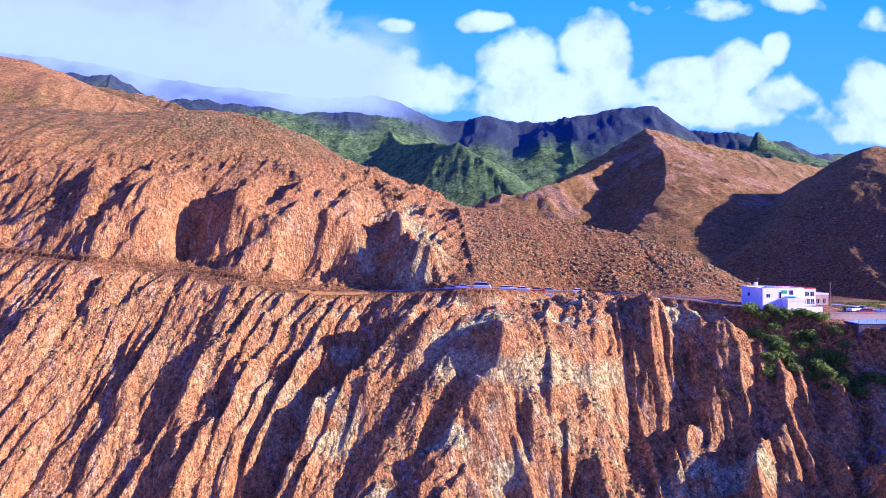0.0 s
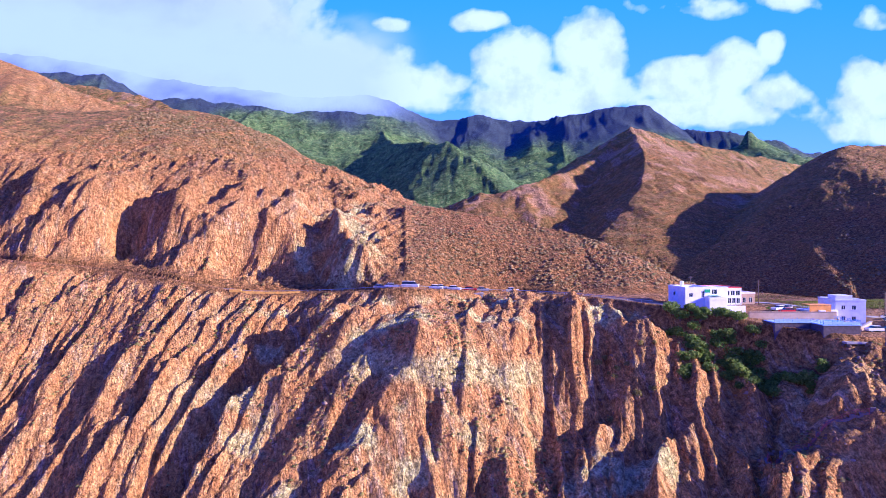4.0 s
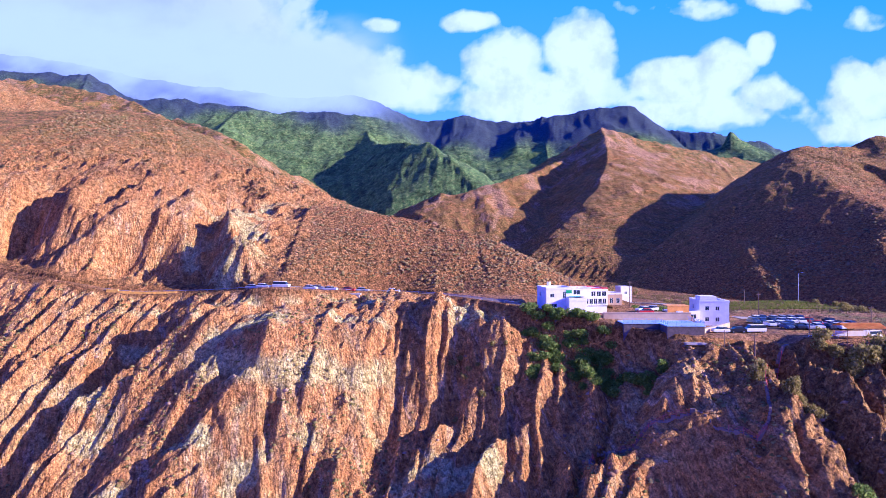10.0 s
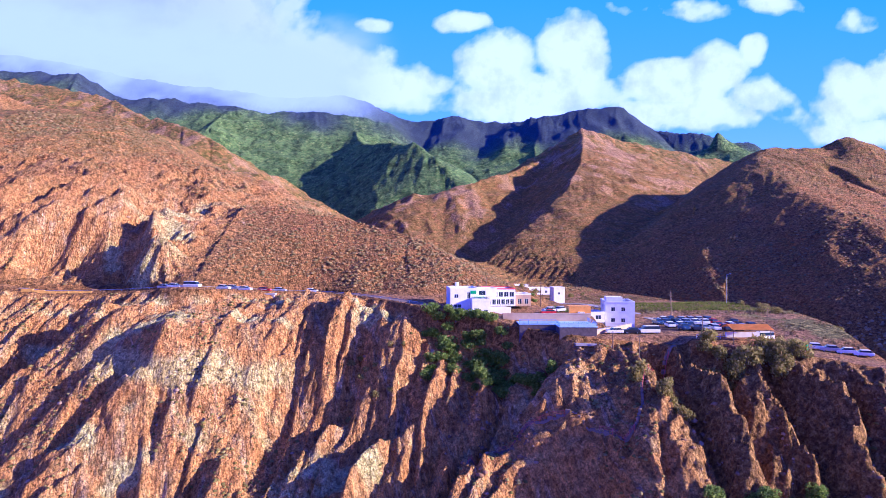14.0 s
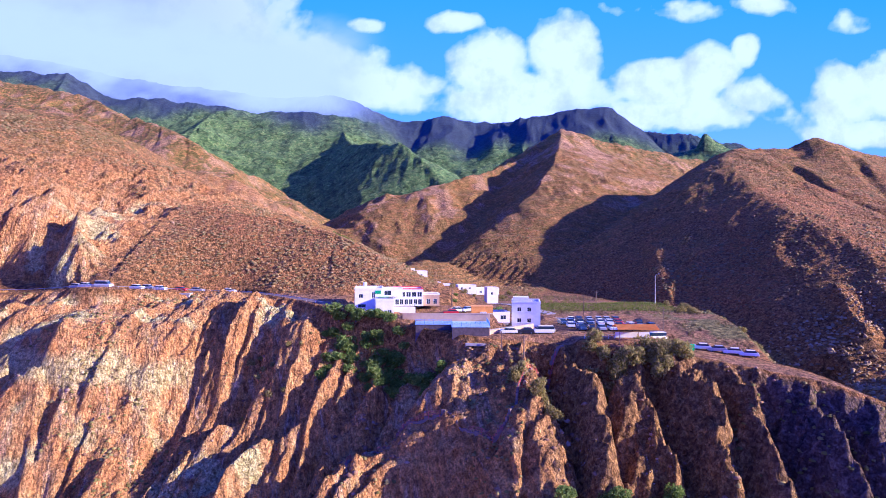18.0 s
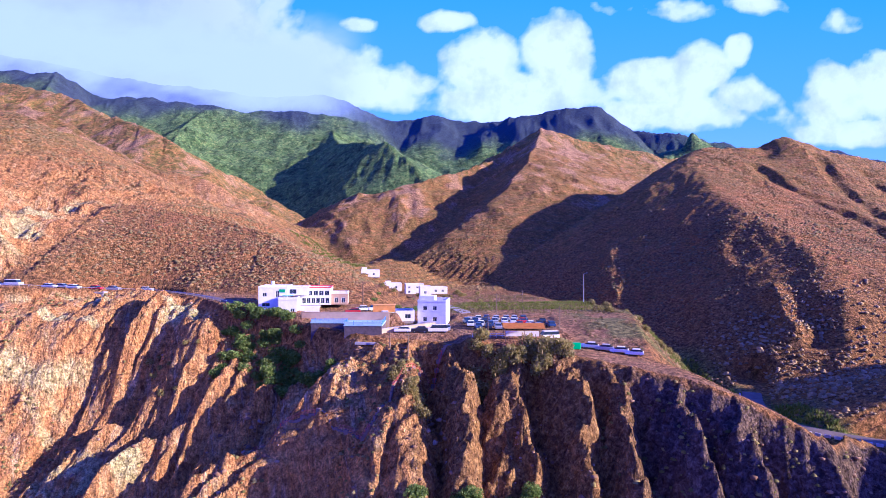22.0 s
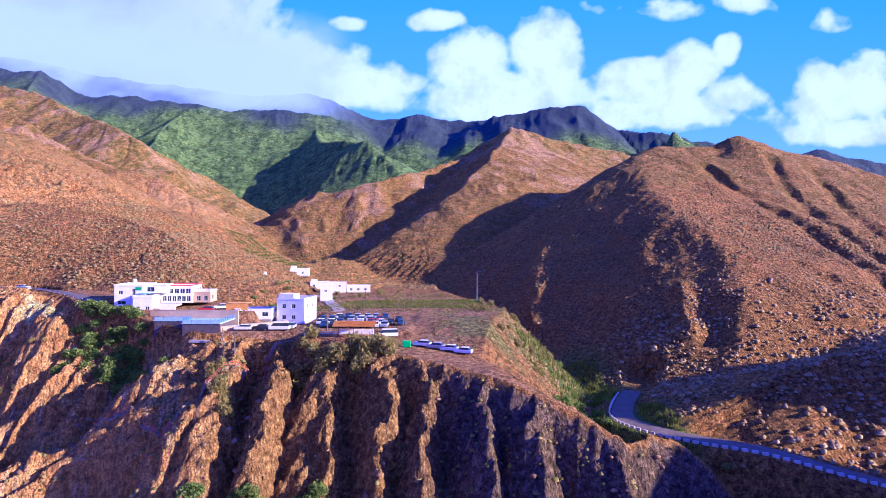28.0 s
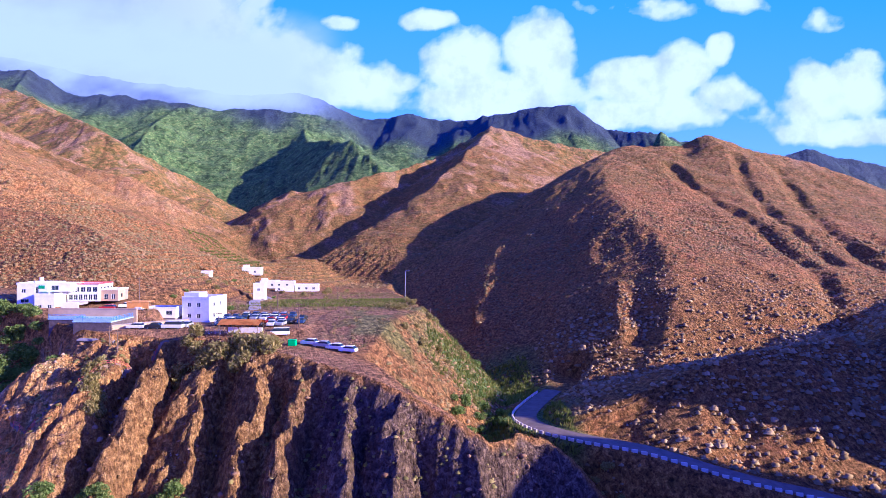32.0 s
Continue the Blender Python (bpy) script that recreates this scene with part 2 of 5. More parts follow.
def curve(points, sub=5):
    """A smooth line through the plan's points."""
    p = np.array(points, dtype=np.float64)
    q = np.vstack([2 * p[0] - p[1], p, 2 * p[-1] - p[-2]])
    out = []
    for i in range(1, len(q) - 2):
        for t in np.arange(sub) / sub:
            out.append(0.5 * (2 * q[i] + (q[i + 1] - q[i - 1]) * t + (2 * q[i - 1] - 5 * q[i] + 4 * q[i + 1] - q[i + 2]) * t * t
                              + (3 * q[i] - q[i - 1] - 3 * q[i + 1] + q[i + 2]) * t ** 3))
    return np.vstack([out, p[-1:]])


def nearest(X, Y, line):
    """Height of the line's nearest place, distance to it, side (+ to the left of its run) and run along it."""
    best = np.full(X.shape, 1e12, np.float32)
    zs, side, run = np.zeros_like(best), np.ones_like(best), np.zeros_like(best)
    length = 0.0
    for a, b in zip(line[:-1], line[1:]):
        ex, ey = b[0] - a[0], b[1] - a[1]
        n = math.hypot(ex, ey)
        px, py = X - a[0], Y - a[1]
        t = np.clip((px * ex + py * ey) / (n * n), 0, 1)
        d = (px - t * ex) ** 2 + (py - t * ey) ** 2
        m = d < best
        best = np.where(m, d, best)
        zs = np.where(m, a[2] + t * (b[2] - a[2]), zs)
        side = np.where(m, np.sign(ex * py - ey * px), side)
        run = np.where(m, length + t * n, run)
        length += n
    return zs, np.sqrt(best), side, run


def ridge(X, Y, points, k_front, k_back, gully=0.0, wave=60.0, seed=0, bow=0.0, reach=60.0, axis=None):
    """A mountain ridge along points (run left to right, so its front looks at -y): the upper hull of its segments' flanks."""
    line = curve(points, 4)
    h = np.full(X.shape, -1e9, np.float32)
    dist = np.zeros_like(h)
    for a, b in zip(line[:-1], line[1:]):
        ex, ey = b[0] - a[0], b[1] - a[1]
        n = math.hypot(ex, ey)
        px, py = X - a[0], Y - a[1]
        t = np.clip((px * ex + py * ey) / (n * n), 0, 1)
        d = np.sqrt((px - t * ex) ** 2 + (py - t * ey) ** 2)
        k = np.where(ex * py - ey * px > 0, k_back, k_front)
        v = a[2] + t * (b[2] - a[2]) - k * d + bow * np.maximum(d - reach, 0)
        m = v > h
        h, dist = np.where(m, v, h), np.where(m, d, dist)
    if gully:
        ex, ey = line[-1][0] - line[0][0], line[-1][1] - line[0][1]
        ex, ey = axis or (ex, ey)
        n = math.hypot(ex, ey)
        warp = fbm(X / (wave * 1.7), Y / (wave * 1.7), 2, seed + 50) * wave * 0.55
        g = ridged(((X * ex + Y * ey) / n + warp) / wave, (Y * ex - X * ey) / n / (wave * 4.5) + 3.3, 4, seed)
        h = h + gully * (g - 0.2) * step01(dist, 0, reach * 0.7)
    return h


# plan of the place: x along the camera's way, y away from it, z up
RIM = [(-420, 250, 76), (-260, 235, 68), (-140, 204, 57.5), (-116, 196, 55.5), (-95, 199, 53.5), (-64, 190, 50), (-41, 187, 46.2), (-20, 187, 46.2), (-5, 181, 47.2), (10, 174.5, 48.4), (23, 182, 47.2),
       (38, 191, 46), (50, 188, 45.8), (64, 177, 45.5), (80, 163, 44.5), (95, 157, 42.2), (106, 152, 40.4), (113, 148, 39.6), (121, 145.5, 39.0), (132, 145.5, 38), (146, 139, 38), (160, 135, 37.5),
       (176, 127, 35.5), (187, 121, 33.8), (199, 117, 29.2), (207, 115, 24.8), (211, 117, 23.2), (217, 122, 23.5), (225, 122, 19), (236, 119, 9.5), (262, 106, 2)]
# gentler foot of the cliff: height at 140 m
TOE_X, TOE_Z = [10, 34, 90, 107, 118, 130], [-25, 11, 13, 13, 5, -25]
# rock wall between the road's bulge and the houses: place along x, its top's distance and height, its fall
WALL_X = [-8, 15, 26, 38, 46, 60, 74, 86, 97, 107, 116]
WALL_Y = [158, 157, 156, 160, 165, 167, 162, 158, 155.5, 150, 144]
WALL_Z = [32, 39.5, 38, 40, 42, 42, 41, 37.5, 33.5, 31, 34]
WALL_FALL = [0.95, 1.5, 1.6, 1.7, 1.7, 1.5, 1.4, 1.2, 1.0, 0.8, 0.7]
# cliff under the rim: place along x, width and fall of the upper shelf, fall of the face below it
FACE_X = [-420, -110, -80, -45, -20, -5, 10, 25, 38, 50, 62, 75, 86, 97, 107, 118, 128, 140, 152, 165, 185, 215]
FACE_WIDTH = [8, 8, 8, 8, 8, 10, 16, 18, 20, 13, 8, 6, 5, 5, 5, 8, 21, 17, 10, 8, 4, 3]
FACE_SHELF = [0.65, 0.65, 0.75, 0.75, 0.7, 0.5, 0.32, 0.25, 0.25, 0.28, 0.45, 0.6, 1.0, 1.6, 1.2, 0.6, 0.36, 0.33, 0.3, 0.4, 0.35, 0.35]
FACE_FALL = [0.8, 0.85, 0.97, 0.97, 0.95, 1.0, 1.4, 1.5, 1.8, 1.6, 1.4, 1.35, 1.55, 1.05, 1.1, 0.85, 0.78, 1.0, 1.25, 1.2, 1.2, 1.2]
HILL = [(-420, 350, 150), (-240, 332, 138), (-184, 342, 137), (-128, 358, 141), (-91, 346, 129), (-40, 298, 97), (-5, 250, 80), (25, 243, 75), (48, 240, 71), (73, 227, 64.5), (90, 211, 55), (104, 200, 43)]
PYRAMID = [(-34, 246, 82), (-18, 216, 72), (-7, 196, 66), (5, 194.5, 56), (16, 195, 47)]
HILL_NOSE = [(-190, 262, 96), (-150, 262, 97), (-112, 252, 94), (-80, 264, 101), (-41, 233, 85), (-20, 229, 76), (-9, 225, 69)]
BACK_LEFT = [(-560, 430, 230), (-420, 440, 213), (-319, 440, 199), (-279, 440, 189), (-222, 440, 165), (-150, 440, 145), (-105, 438, 130), (-50, 455, 100), (5, 470, 70)]
PINK = [(-420, 640, 230), (-300, 600, 205), (-206, 560, 172), (-142, 540, 136), (-67, 522, 117), (-10, 502, 88), (24, 488, 66)]
GREEN_LEFT = [(-620, 960, 330), (-417, 896, 281), (-330, 820, 240), (-203, 720, 197), (-109, 660, 128), (-49, 622, 88), (-5, 600, 60)]
MIDDLE = [(150, 850, 120), (190, 800, 155), (222, 786, 183), (263, 788, 213), (330, 800, 200), (420, 830, 190), (560, 900, 180)]
LOW_HILL = [(-30, 620, 76), (20, 600, 98), (57, 584, 112), (110, 600, 126), (165, 660, 145), (215, 730, 178), (263, 788, 213)]
MIDDLE_SPUR = [(263, 788, 213), (230, 640, 164), (199, 545, 122), (178, 510, 103), (152, 470, 73), (134, 430, 50)]
RIGHT = [(120, 395, 32), (161, 400, 43), (217, 402, 75), (272, 440, 105), (328, 498, 135), (362, 508, 145), (395, 506, 144), (418, 506, 153), (450, 500, 145), (490, 480, 128), (530, 455, 112), (640, 430, 100), (800, 430, 110)]
KNOB = [(385, 508, 139), (404, 508, 147), (417, 506, 155), (426, 505, 153), (452, 500, 143), (500, 480, 127)]
RIGHT_SPUR = [(395, 506, 143), (352, 380, 93), (326, 300, 66), (303, 265, 58), (268, 231, 47), (258, 205, 28)]
RIGHT_FOOT = [(640, 380, 100), (520, 300, 72), (400, 225, 50), (322, 176, 36), (275, 158, 32), (246, 154, 22)]
# level yards: x from, to, y from, to, height
PADS = [(84, 113, 165, 183, 43.3), (100, 126, 158.5, 172, 42.6), (122, 141, 147.5, 158, 39.5), (126, 138, 161, 181, 38.9), (141, 166, 150, 178, 39.9), (142, 160, 140, 149, 39.6), (70, 82, 258, 269, 47.8), (82, 92, 288, 298, 44.6)]
# unseen ridge added east of the view to shade the hill foot and road
EAST_SHADE_RIDGE = [(365, 20, 60), (380, 60, 74), (390, 95, 84), (402, 130, 86), (410, 160, 80), (418, 182, 62), (430, 205, 50)]
VALLEY_ROAD = [(244, 214, 14), (236, 198, 14), (228, 180, 14.5), (222, 160, 16), (224, 147, 17), (232, 139, 17), (245, 133, 16.3), (261, 127.5, 13), (275, 125, 10.5), (292, 122, 8), (340, 116, 5), (420, 108, 3)]
MAIN = [(-2300, 1650, 600), (-1466, 1600, 585), (-1025, 1590, 562), (-730, 1590, 503), (-436, 1590, 464), (-290, 1590, 452), (-200, 1590, 458), (-110, 1590, 440), (-23, 1590, 399), (60, 1590, 396), (109, 1590, 411), (165, 1590, 395), (250, 1580, 388),
        (330, 1540, 392), (425, 1490, 396), (490, 1480, 398), (520, 1480, 392), (545, 1480, 345), (640, 1420, 330), (741, 1370, 305), (860, 1400, 280), (1000, 1500, 290), (1080, 1540, 298), (1141, 1550, 318), (1200, 1550, 300), (1330, 1550, 275), (1500, 1560, 290), (2400, 1600, 260)]
SPUR_A = [(-150, 1560, 380), (-120, 1420, 325), (-85, 1300, 285), (-40, 1220, 268), (27, 1150, 255), (75, 1080, 205), (111, 1010, 150), (130, 960, 110)]
SPUR_B = [(260, 1560, 380), (290, 1400, 290), (270, 1250, 210), (240, 1120, 150)]
SPUR_C = [(-436, 1570, 440), (-440, 1400, 350), (-420, 1250, 270), (-380, 1120, 200), (-320, 1000, 140)]
SPUR_D = [(-850, 1570, 520), (-760, 1380, 420), (-640, 1200, 330), (-500, 1060, 270)]
PINNACLE = [(641, 1264, 282), (650, 1263, 302), (660, 1263, 298), (674, 1263, 284), (700, 1263, 268)]
TABLE = [(300, 1500, 383), (420, 1485, 396), (490, 1478, 400), (516, 1476, 394)]
CREST = [(520, 1300, 235), (600, 1290, 262), (650, 1270, 270), (700, 1255, 268), (760, 1230, 235)]
# rock crests and hollows down the cliff: plan line from the top, height and half width
WEST_CRESTS = [
    ([(-119, 182), (-120, 174), (-120, 167)], 4, 8),
    ([(-93, 193), (-94, 184), (-97, 182)], 3.5, 7),
    ([(-106, 199), (-105, 188), (-104, 183)], 3, 6),
    ([(-79, 174), (-82, 166), (-84, 160), (-83, 152), (-85, 144)], 3, 6),
    ([(-62, 177), (-62, 171), (-64, 160), (-65, 155), (-64, 146)], 5.5, 8),
    ([(-54, 169), (-53, 157), (-57, 149), (-60, 141)], 6.5, 10),
    ([(-33, 171), (-41, 158), (-44, 151), (-44, 145)], 3, 6),
    ([(-1, 169), (-15, 164), (-21, 157), (-28, 154), (-33, 147), (-36, 141)], 8, 11),
]
NOSE_CRESTS = [
    ([(13, 160), (14, 151), (6, 145), (2, 139), (-1, 132)], 4, 9),
    ([(22, 146), (21, 140), (19, 133)], 3.5, 6),
    ([(26, 149), (29, 142), (25, 135)], 3, 5),
    ([(29, 153), (26, 143), (24, 135)], 3, 5),
    ([(36, 155), (36, 147), (33, 139)], 3.5, 6),
    ([(60, 178), (56, 163), (53, 158)], 4, 7),
    ([(73, 168), (71, 158), (68, 153), (65, 147), (57, 143), (54, 139)], 4, 7),
    ([(87, 151), (83, 145), (78, 139), (68, 132), (65, 128)], 5.5, 8),
]
EAST_CRESTS = [
    ([(105, 141), (99, 136), (93, 134), (90, 132)], 2.5, 6),
    ([(119, 138), (111, 135), (105, 130), (98, 126), (90, 122)], 11, 15),
    ([(101, 150), (94, 142), (88, 135), (84, 127)], 6, 8),
    ([(126, 127), (123, 119), (120, 113)], 3, 7),
    ([(150, 132), (142, 123), (138, 115), (137, 109)], 4, 7),
    ([(160, 130), (164, 124), (162, 117), (161, 110)], 2.5, 6),
    ([(170, 131), (168, 120), (170, 112), (173, 108)], 2.5, 6),
    ([(185, 125), (182, 118), (181, 111)], 2.5, 6),
    ([(190, 122), (189, 114), (189, 107)], 2.5, 6),
]
HOLLOWS = [
    ([(-12, 172), (-24, 165), (-32, 159), (-38, 147), (-42, 142)], -4, 7),
    ([(3, 148), (-4, 142), (-10, 134)], -2.5, 6),
    ([(117, 128), (112, 122), (106, 119)], -1.5, 5),
]
HILLSIDE_FORMS = [
    ([(-96, 246), (-92, 232), (-90, 216)], -5.0, 9.0),
    ([(-70, 250), (-70, 226), (-74, 208)], 6.0, 10.0),
    ([(-112, 246), (-107, 226), (-103, 210)], 3.0, 10.0),
    ([(-50, 244), (-52, 222), (-56, 204)], 4.0, 9.0),
    ([(-124, 246), (-124, 228), (-122, 214)], -2.5, 7.0),
    ([(-136, 250), (-134, 232), (-130, 214)], 4.0, 9.0),
    ([(-30, 240), (-26, 226), (-24, 210)], -5.0, 9.0),
]
EAST_FORMS = [
    ([(366, 456), (368, 384), (370, 333), (359, 259), (321, 174)], -6.0, 9.0),
    ([(453, 468), (432, 390), (413, 323), (406, 286)], -7.0, 10.0),
    ([(428, 480), (404, 400), (392, 340), (385, 290)], -5.0, 8.0),
    ([(275, 259), (270, 241), (264, 223)], 7.0, 7.0),
    ([(281, 241), (278, 231), (271, 218)], -3.5, 9.0),
    ([(239, 369), (222, 315), (214, 275)], 4.0, 9.0),
    ([(275, 345), (249, 301), (236, 264)], -3.0, 16.0),
    ([(295, 163), (287, 149), (284, 139)], 4.0, 6.0),
    ([(277, 157), (270, 146), (267, 137)], -4.0, 10.0),
]
SPURS = HILLSIDE_FORMS + EAST_FORMS
CRESTS = WEST_CRESTS + NOSE_CRESTS + EAST_CRESTS


def terrain(X, Y):
    """Height of the ground and the shares of its kinds of surface."""
    X, Y = X.astype(np.float32), Y.astype(np.float32)
    H = np.full(X.shape, 4.0, np.float32) + np.clip(Y - 300, 0, 900) * 0.09
    masks = {}
    far = ridge(X, Y, MAIN, 0.76, 0.6, 15, 190, 1, 0.06, 200)
    for pts, kf, kb, g, w, s in ((SPUR_A, 0.95, 0.6, 5, 60, 2), (SPUR_B, 0.6, 0.6, 14, 80, 3), (SPUR_C, 0.7, 0.7, 16, 90, 4), (SPUR_D, 0.65, 0.65, 18, 100, 5),
                                 (CREST, 0.5, 0.5, 6, 50, 7), (PINNACLE, 2.4, 2.4, 0, 30, 17), (TABLE, 1.0, 0.8, 8, 40, 18)):
        far = smax(far, ridge(X, Y, pts, kf, kb, g, w, s), 14)
    far = far + fbm(X / 45, Y / 45, 5, 90, 0.6) * 6 + (ridged(X / 90, Y / 90, 4, 93) - 0.2) * 7
    H = smax(H, far, 10)
    mid = ridge(X, Y, GREEN_LEFT, 0.6, 0.6, 9, 60, 8)
    mid = smax(mid, ridge(X, Y, PINK, 0.62, 0.6, 7, 45, 9), 5)
    mid = smax(mid, ridge(X, Y, BACK_LEFT, 0.6, 0.6, 7, 40, 10), 5)
    mid = smax(mid, ridge(X, Y, MIDDLE, 0.63, 0.6, 5, 60, 11), 6)
    mid = smax(mid, ridge(X, Y, LOW_HILL, 0.6, 0.6, 4, 60, 13), 4)
    mid = smax(mid, ridge(X, Y, MIDDLE_SPUR, 0.66, 0.5, 3, 38, 12), 3)
    # the right hill: a plane flank on its left, a gentler one on its right, meeting on the spur
    zs, ds, sd, _ = nearest(X, Y, curve(RIGHT))
    west = 43 + 0.455 * (X - 161) + 0.348 * (Y - 400)
    ys, xs, hs = [p[1] for p in RIGHT_SPUR[::-1]], [p[0] for p in RIGHT_SPUR[::-1]], [p[2] for p in RIGHT_SPUR[::-1]]
    east = np.interp(Y, ys, hs) + np.minimum(Y - ys[0], 0) * 0.5 - 0.13 * (X - np.interp(Y, ys, xs))
    west = west + (ridged((X * 0.76 - Y * 0.65 + fbm(X / 40, Y / 40, 3, 94) * 14) / 30, (X * 0.65 + Y * 0.76) / 140, 4, 95) - 0.2) * 2.2
    east = east + (ridged((X * 0.8 + Y * 0.6 + fbm(X / 40, Y / 40, 3, 96) * 14) / 34, (X * 0.6 - Y * 0.8) / 150, 4, 97) - 0.2) * 3.0
    right = smin(smin(west, east, 3), np.where(sd > 0, zs - 0.6 * ds, 900), 3)
    right = np.where(sd > 0, right, smin(right, zs + 0.35 * ds, 3))
    right = smax(right, ridge(X, Y, RIGHT_FOOT, 0.35, 0.75, 2, 40, 16), 3)
    # the added ridge out of view that casts shade westwards
    right = smax(right, ridge(X, Y, EAST_SHADE_RIDGE, 1.0, 0.9, 3, 40, 19), 3)
    right = smax(right, ridge(X, Y, KNOB, 0.62, 0.6, 0), 2)
    mid = smax(mid, right, 4)
    mid = mid + fbm(X / 22, Y / 22, 5, 91, 0.6) * 1.3 + (ridged(X / 26, Y / 26, 4, 92) - 0.2) * 0.9
    mid = mid + (ridged(X / 40, Y / 40, 4, 98) - 0.2) * 4.0 * step01(Y, 440, 520)
    H = smax(H, mid, 6)
    # the headland with the road and the houses
    line = curve(RIM)
    z, d, side, run = nearest(X, Y, line)
    behind = side > 0
    back = np.where(behind, d, 0)
    front = np.where(behind, 0, d)
    inland = 39.8 - 0.012 * (Y - 170) + 0.13 * np.maximum(Y - 312, 0) * step01(X, 150, 105) + 0.12 * np.clip(104 - X, 0, 60) - 3.2 * step01(Y, 215, 255)
    top = z + back * 0.02 + (inland - z) * step01(back, 9, 40) * step01(X, 84, 100)
    edge = np.interp(Y, [104, 112, 122, 135, 160, 190, 220, 260, 330], [232, 214, 193, 183, 187, 194, 188, 186, 170])
    top = top - 1.05 * np.maximum(X - edge, 0) - 0.5 * np.maximum(Y - 420, 0)
    hill = ridge(X, Y, HILL, 0.44, 0.45, 4, 45, 14)
    hill = smax(hill, ridge(X, Y, HILL_NOSE, 0.75, 0.6, 0), 4)
    rough = step01(X, 20, -10)
    foot, tall, start = (np.interp(X, [-140, -110, -100, -90, -78, -65, -50, -20, -8, 8, 22], v).astype(np.float32) for v in
                         ((0.95, 1.3, 1.2, 0.3, 0.5, 1.0, 0.5, 0.5, 1.0, 1.0, 0.75), (0.1, 0.1, 0.3, 1.7, 1.7, 0.9, 1.4, 1.6, 1.2, 0.5, 0), (20, 20, 20, 19, 16, 14, 16, 16, 14, 14, 14)))
    bench = 5.2 - 3.4 * step01(X, -46, -62)
    cut = z + foot * np.maximum(back - bench, 0) + tall * np.maximum(back - start, 0)
    hill = smax(hill, ridge(X, Y, PYRAMID, 1.5, 1.2, 0), 1.5)
    hill = smin(hill, np.maximum(cut, np.where(back > 5.2, ridge(X, Y, PYRAMID, 2.2, 1.2, 0), -99)), 2.0)
    bad = rough * step01(hill, z + 1, z + 5) * step01(hill, 128, 92) * behind
    warp = fbm(X / 30, Y / 30, 3, 60) * 9
    gul = ridged((run + warp - back * 0.8) / 19, back / 90 + 1.2, 5, 61)
    hill = hill + bad * (gul - 0.25) * 4.2 + bad * (ridged((run + warp * 0.7 - back * 0.9) / 6.5, back / 26, 4, 77) - 0.2) * 1.2
    hill = hill + fbm(X / 9, Y / 9, 3, 62) * 0.6 * step01(hill, z + 1, z + 5)
    plateau = np.where(back > bench + 1.3, smax(top, hill, 0.6), top)
    lip = 0.45 * step01(back, 0.1, 0.5) * step01(back, 1.3, 0.7) * step01(X, 84, 60)
    plateau = plateau + lip
    plateau = np.where(behind, plateau, -999)
    # the cliff in front of the rim
    rightness = step01(X, 108, 138)
    width, shelf, face = (np.interp(X, FACE_X, v).astype(np.float32) for v in (FACE_WIDTH, FACE_SHELF, FACE_FALL))
    width = width + 2 * vnoise(run / 30, run * 0, 63)
    soft = 0.5 * ((front - width) + np.sqrt((front - width) ** 2 + 30)) - 0.5 * (-width + np.sqrt(width ** 2 + 30))
    cliff = z - shelf * front - (face - shelf) * soft
    wy0, wz0, wf = (np.interp(X, WALL_X, v).astype(np.float32) for v in (WALL_Y, WALL_Z, WALL_FALL))
    wy0 = wy0 + 2 * vnoise(X / 12, X * 0, 58)
    wall = smin(wz0 + 0.22 * np.maximum(Y - wy0, 0) - wf * 0.5 * ((wy0 - Y) + np.sqrt((wy0 - Y) ** 2 + 12)) + 1, z - 0.12 * front, 1.0)
    share = step01(X, -8, 20) * step01(X, 118, 106)
    cliff = cliff + (wall - cliff) * share * step01(front, 0, 3)
    cliff = smax(cliff, np.interp(X, TOE_X, TOE_Z).astype(np.float32) + 0.42 * (Y - 140), 5)
    amount = step01(front, -1, 4 - 1.5 * rightness)
    warp = fbm(X / 16, Y / 16, 3, 64) * 5 + fbm(X / 45, Y / 45, 2, 57) * 7
    lean = np.interp(X, [-110, -60, -20, 5, 25, 45, 60, 95, 125], [0.0, 0.15, 0.8, 0.7, 0.1, 0.1, 0.3, 0.4, 0.15]).astype(np.float32)
    along = np.where(X < 110, X, run - 254)
    depth = np.where(X < 110, 200 - Y, front + 50)
    gul = ridged((along + warp + depth * lean) / 9.5, depth / 60 + 7, 4, 65)
    cliff = cliff + amount * (gul - 0.2) * 1.3
    # slanting ribs: long sides towards the sun, short steep ones in shade
    q = (along + warp + depth * lean) / np.where((X > 40) & (X < 110), 6.5, 9) + 0.35 * vnoise(along / 25, depth / 60, 83)
    q = q - np.floor(q)
    rib = np.where(q < 0.76, 1 - q / 0.76, (q - 0.76) / 0.24) - 0.5
    calm = 1 - share * (1 - step01(wy0 + 2 - Y, 0, 9))
    cliff = cliff + amount * calm * (1 - rightness) * rib * np.interp(X, [-100, 30, 48, 100, 118], [1.3, 1.9, 3.6, 3.6, 3]).astype(np.float32) * (1 + 0.8 * vnoise(along / 21, depth / 30, 84))
    wx, wy = X + fbm(X / 9, Y / 9, 3, 66) * 2.4, Y + fbm(X / 9, Y / 9, 3, 72) * 1.5
    forms = np.zeros_like(cliff)
    hit = (Y > 80) & (Y < 560)
    fx, fy = wx[hit], wy[hit]
    acc = np.zeros_like(fx)
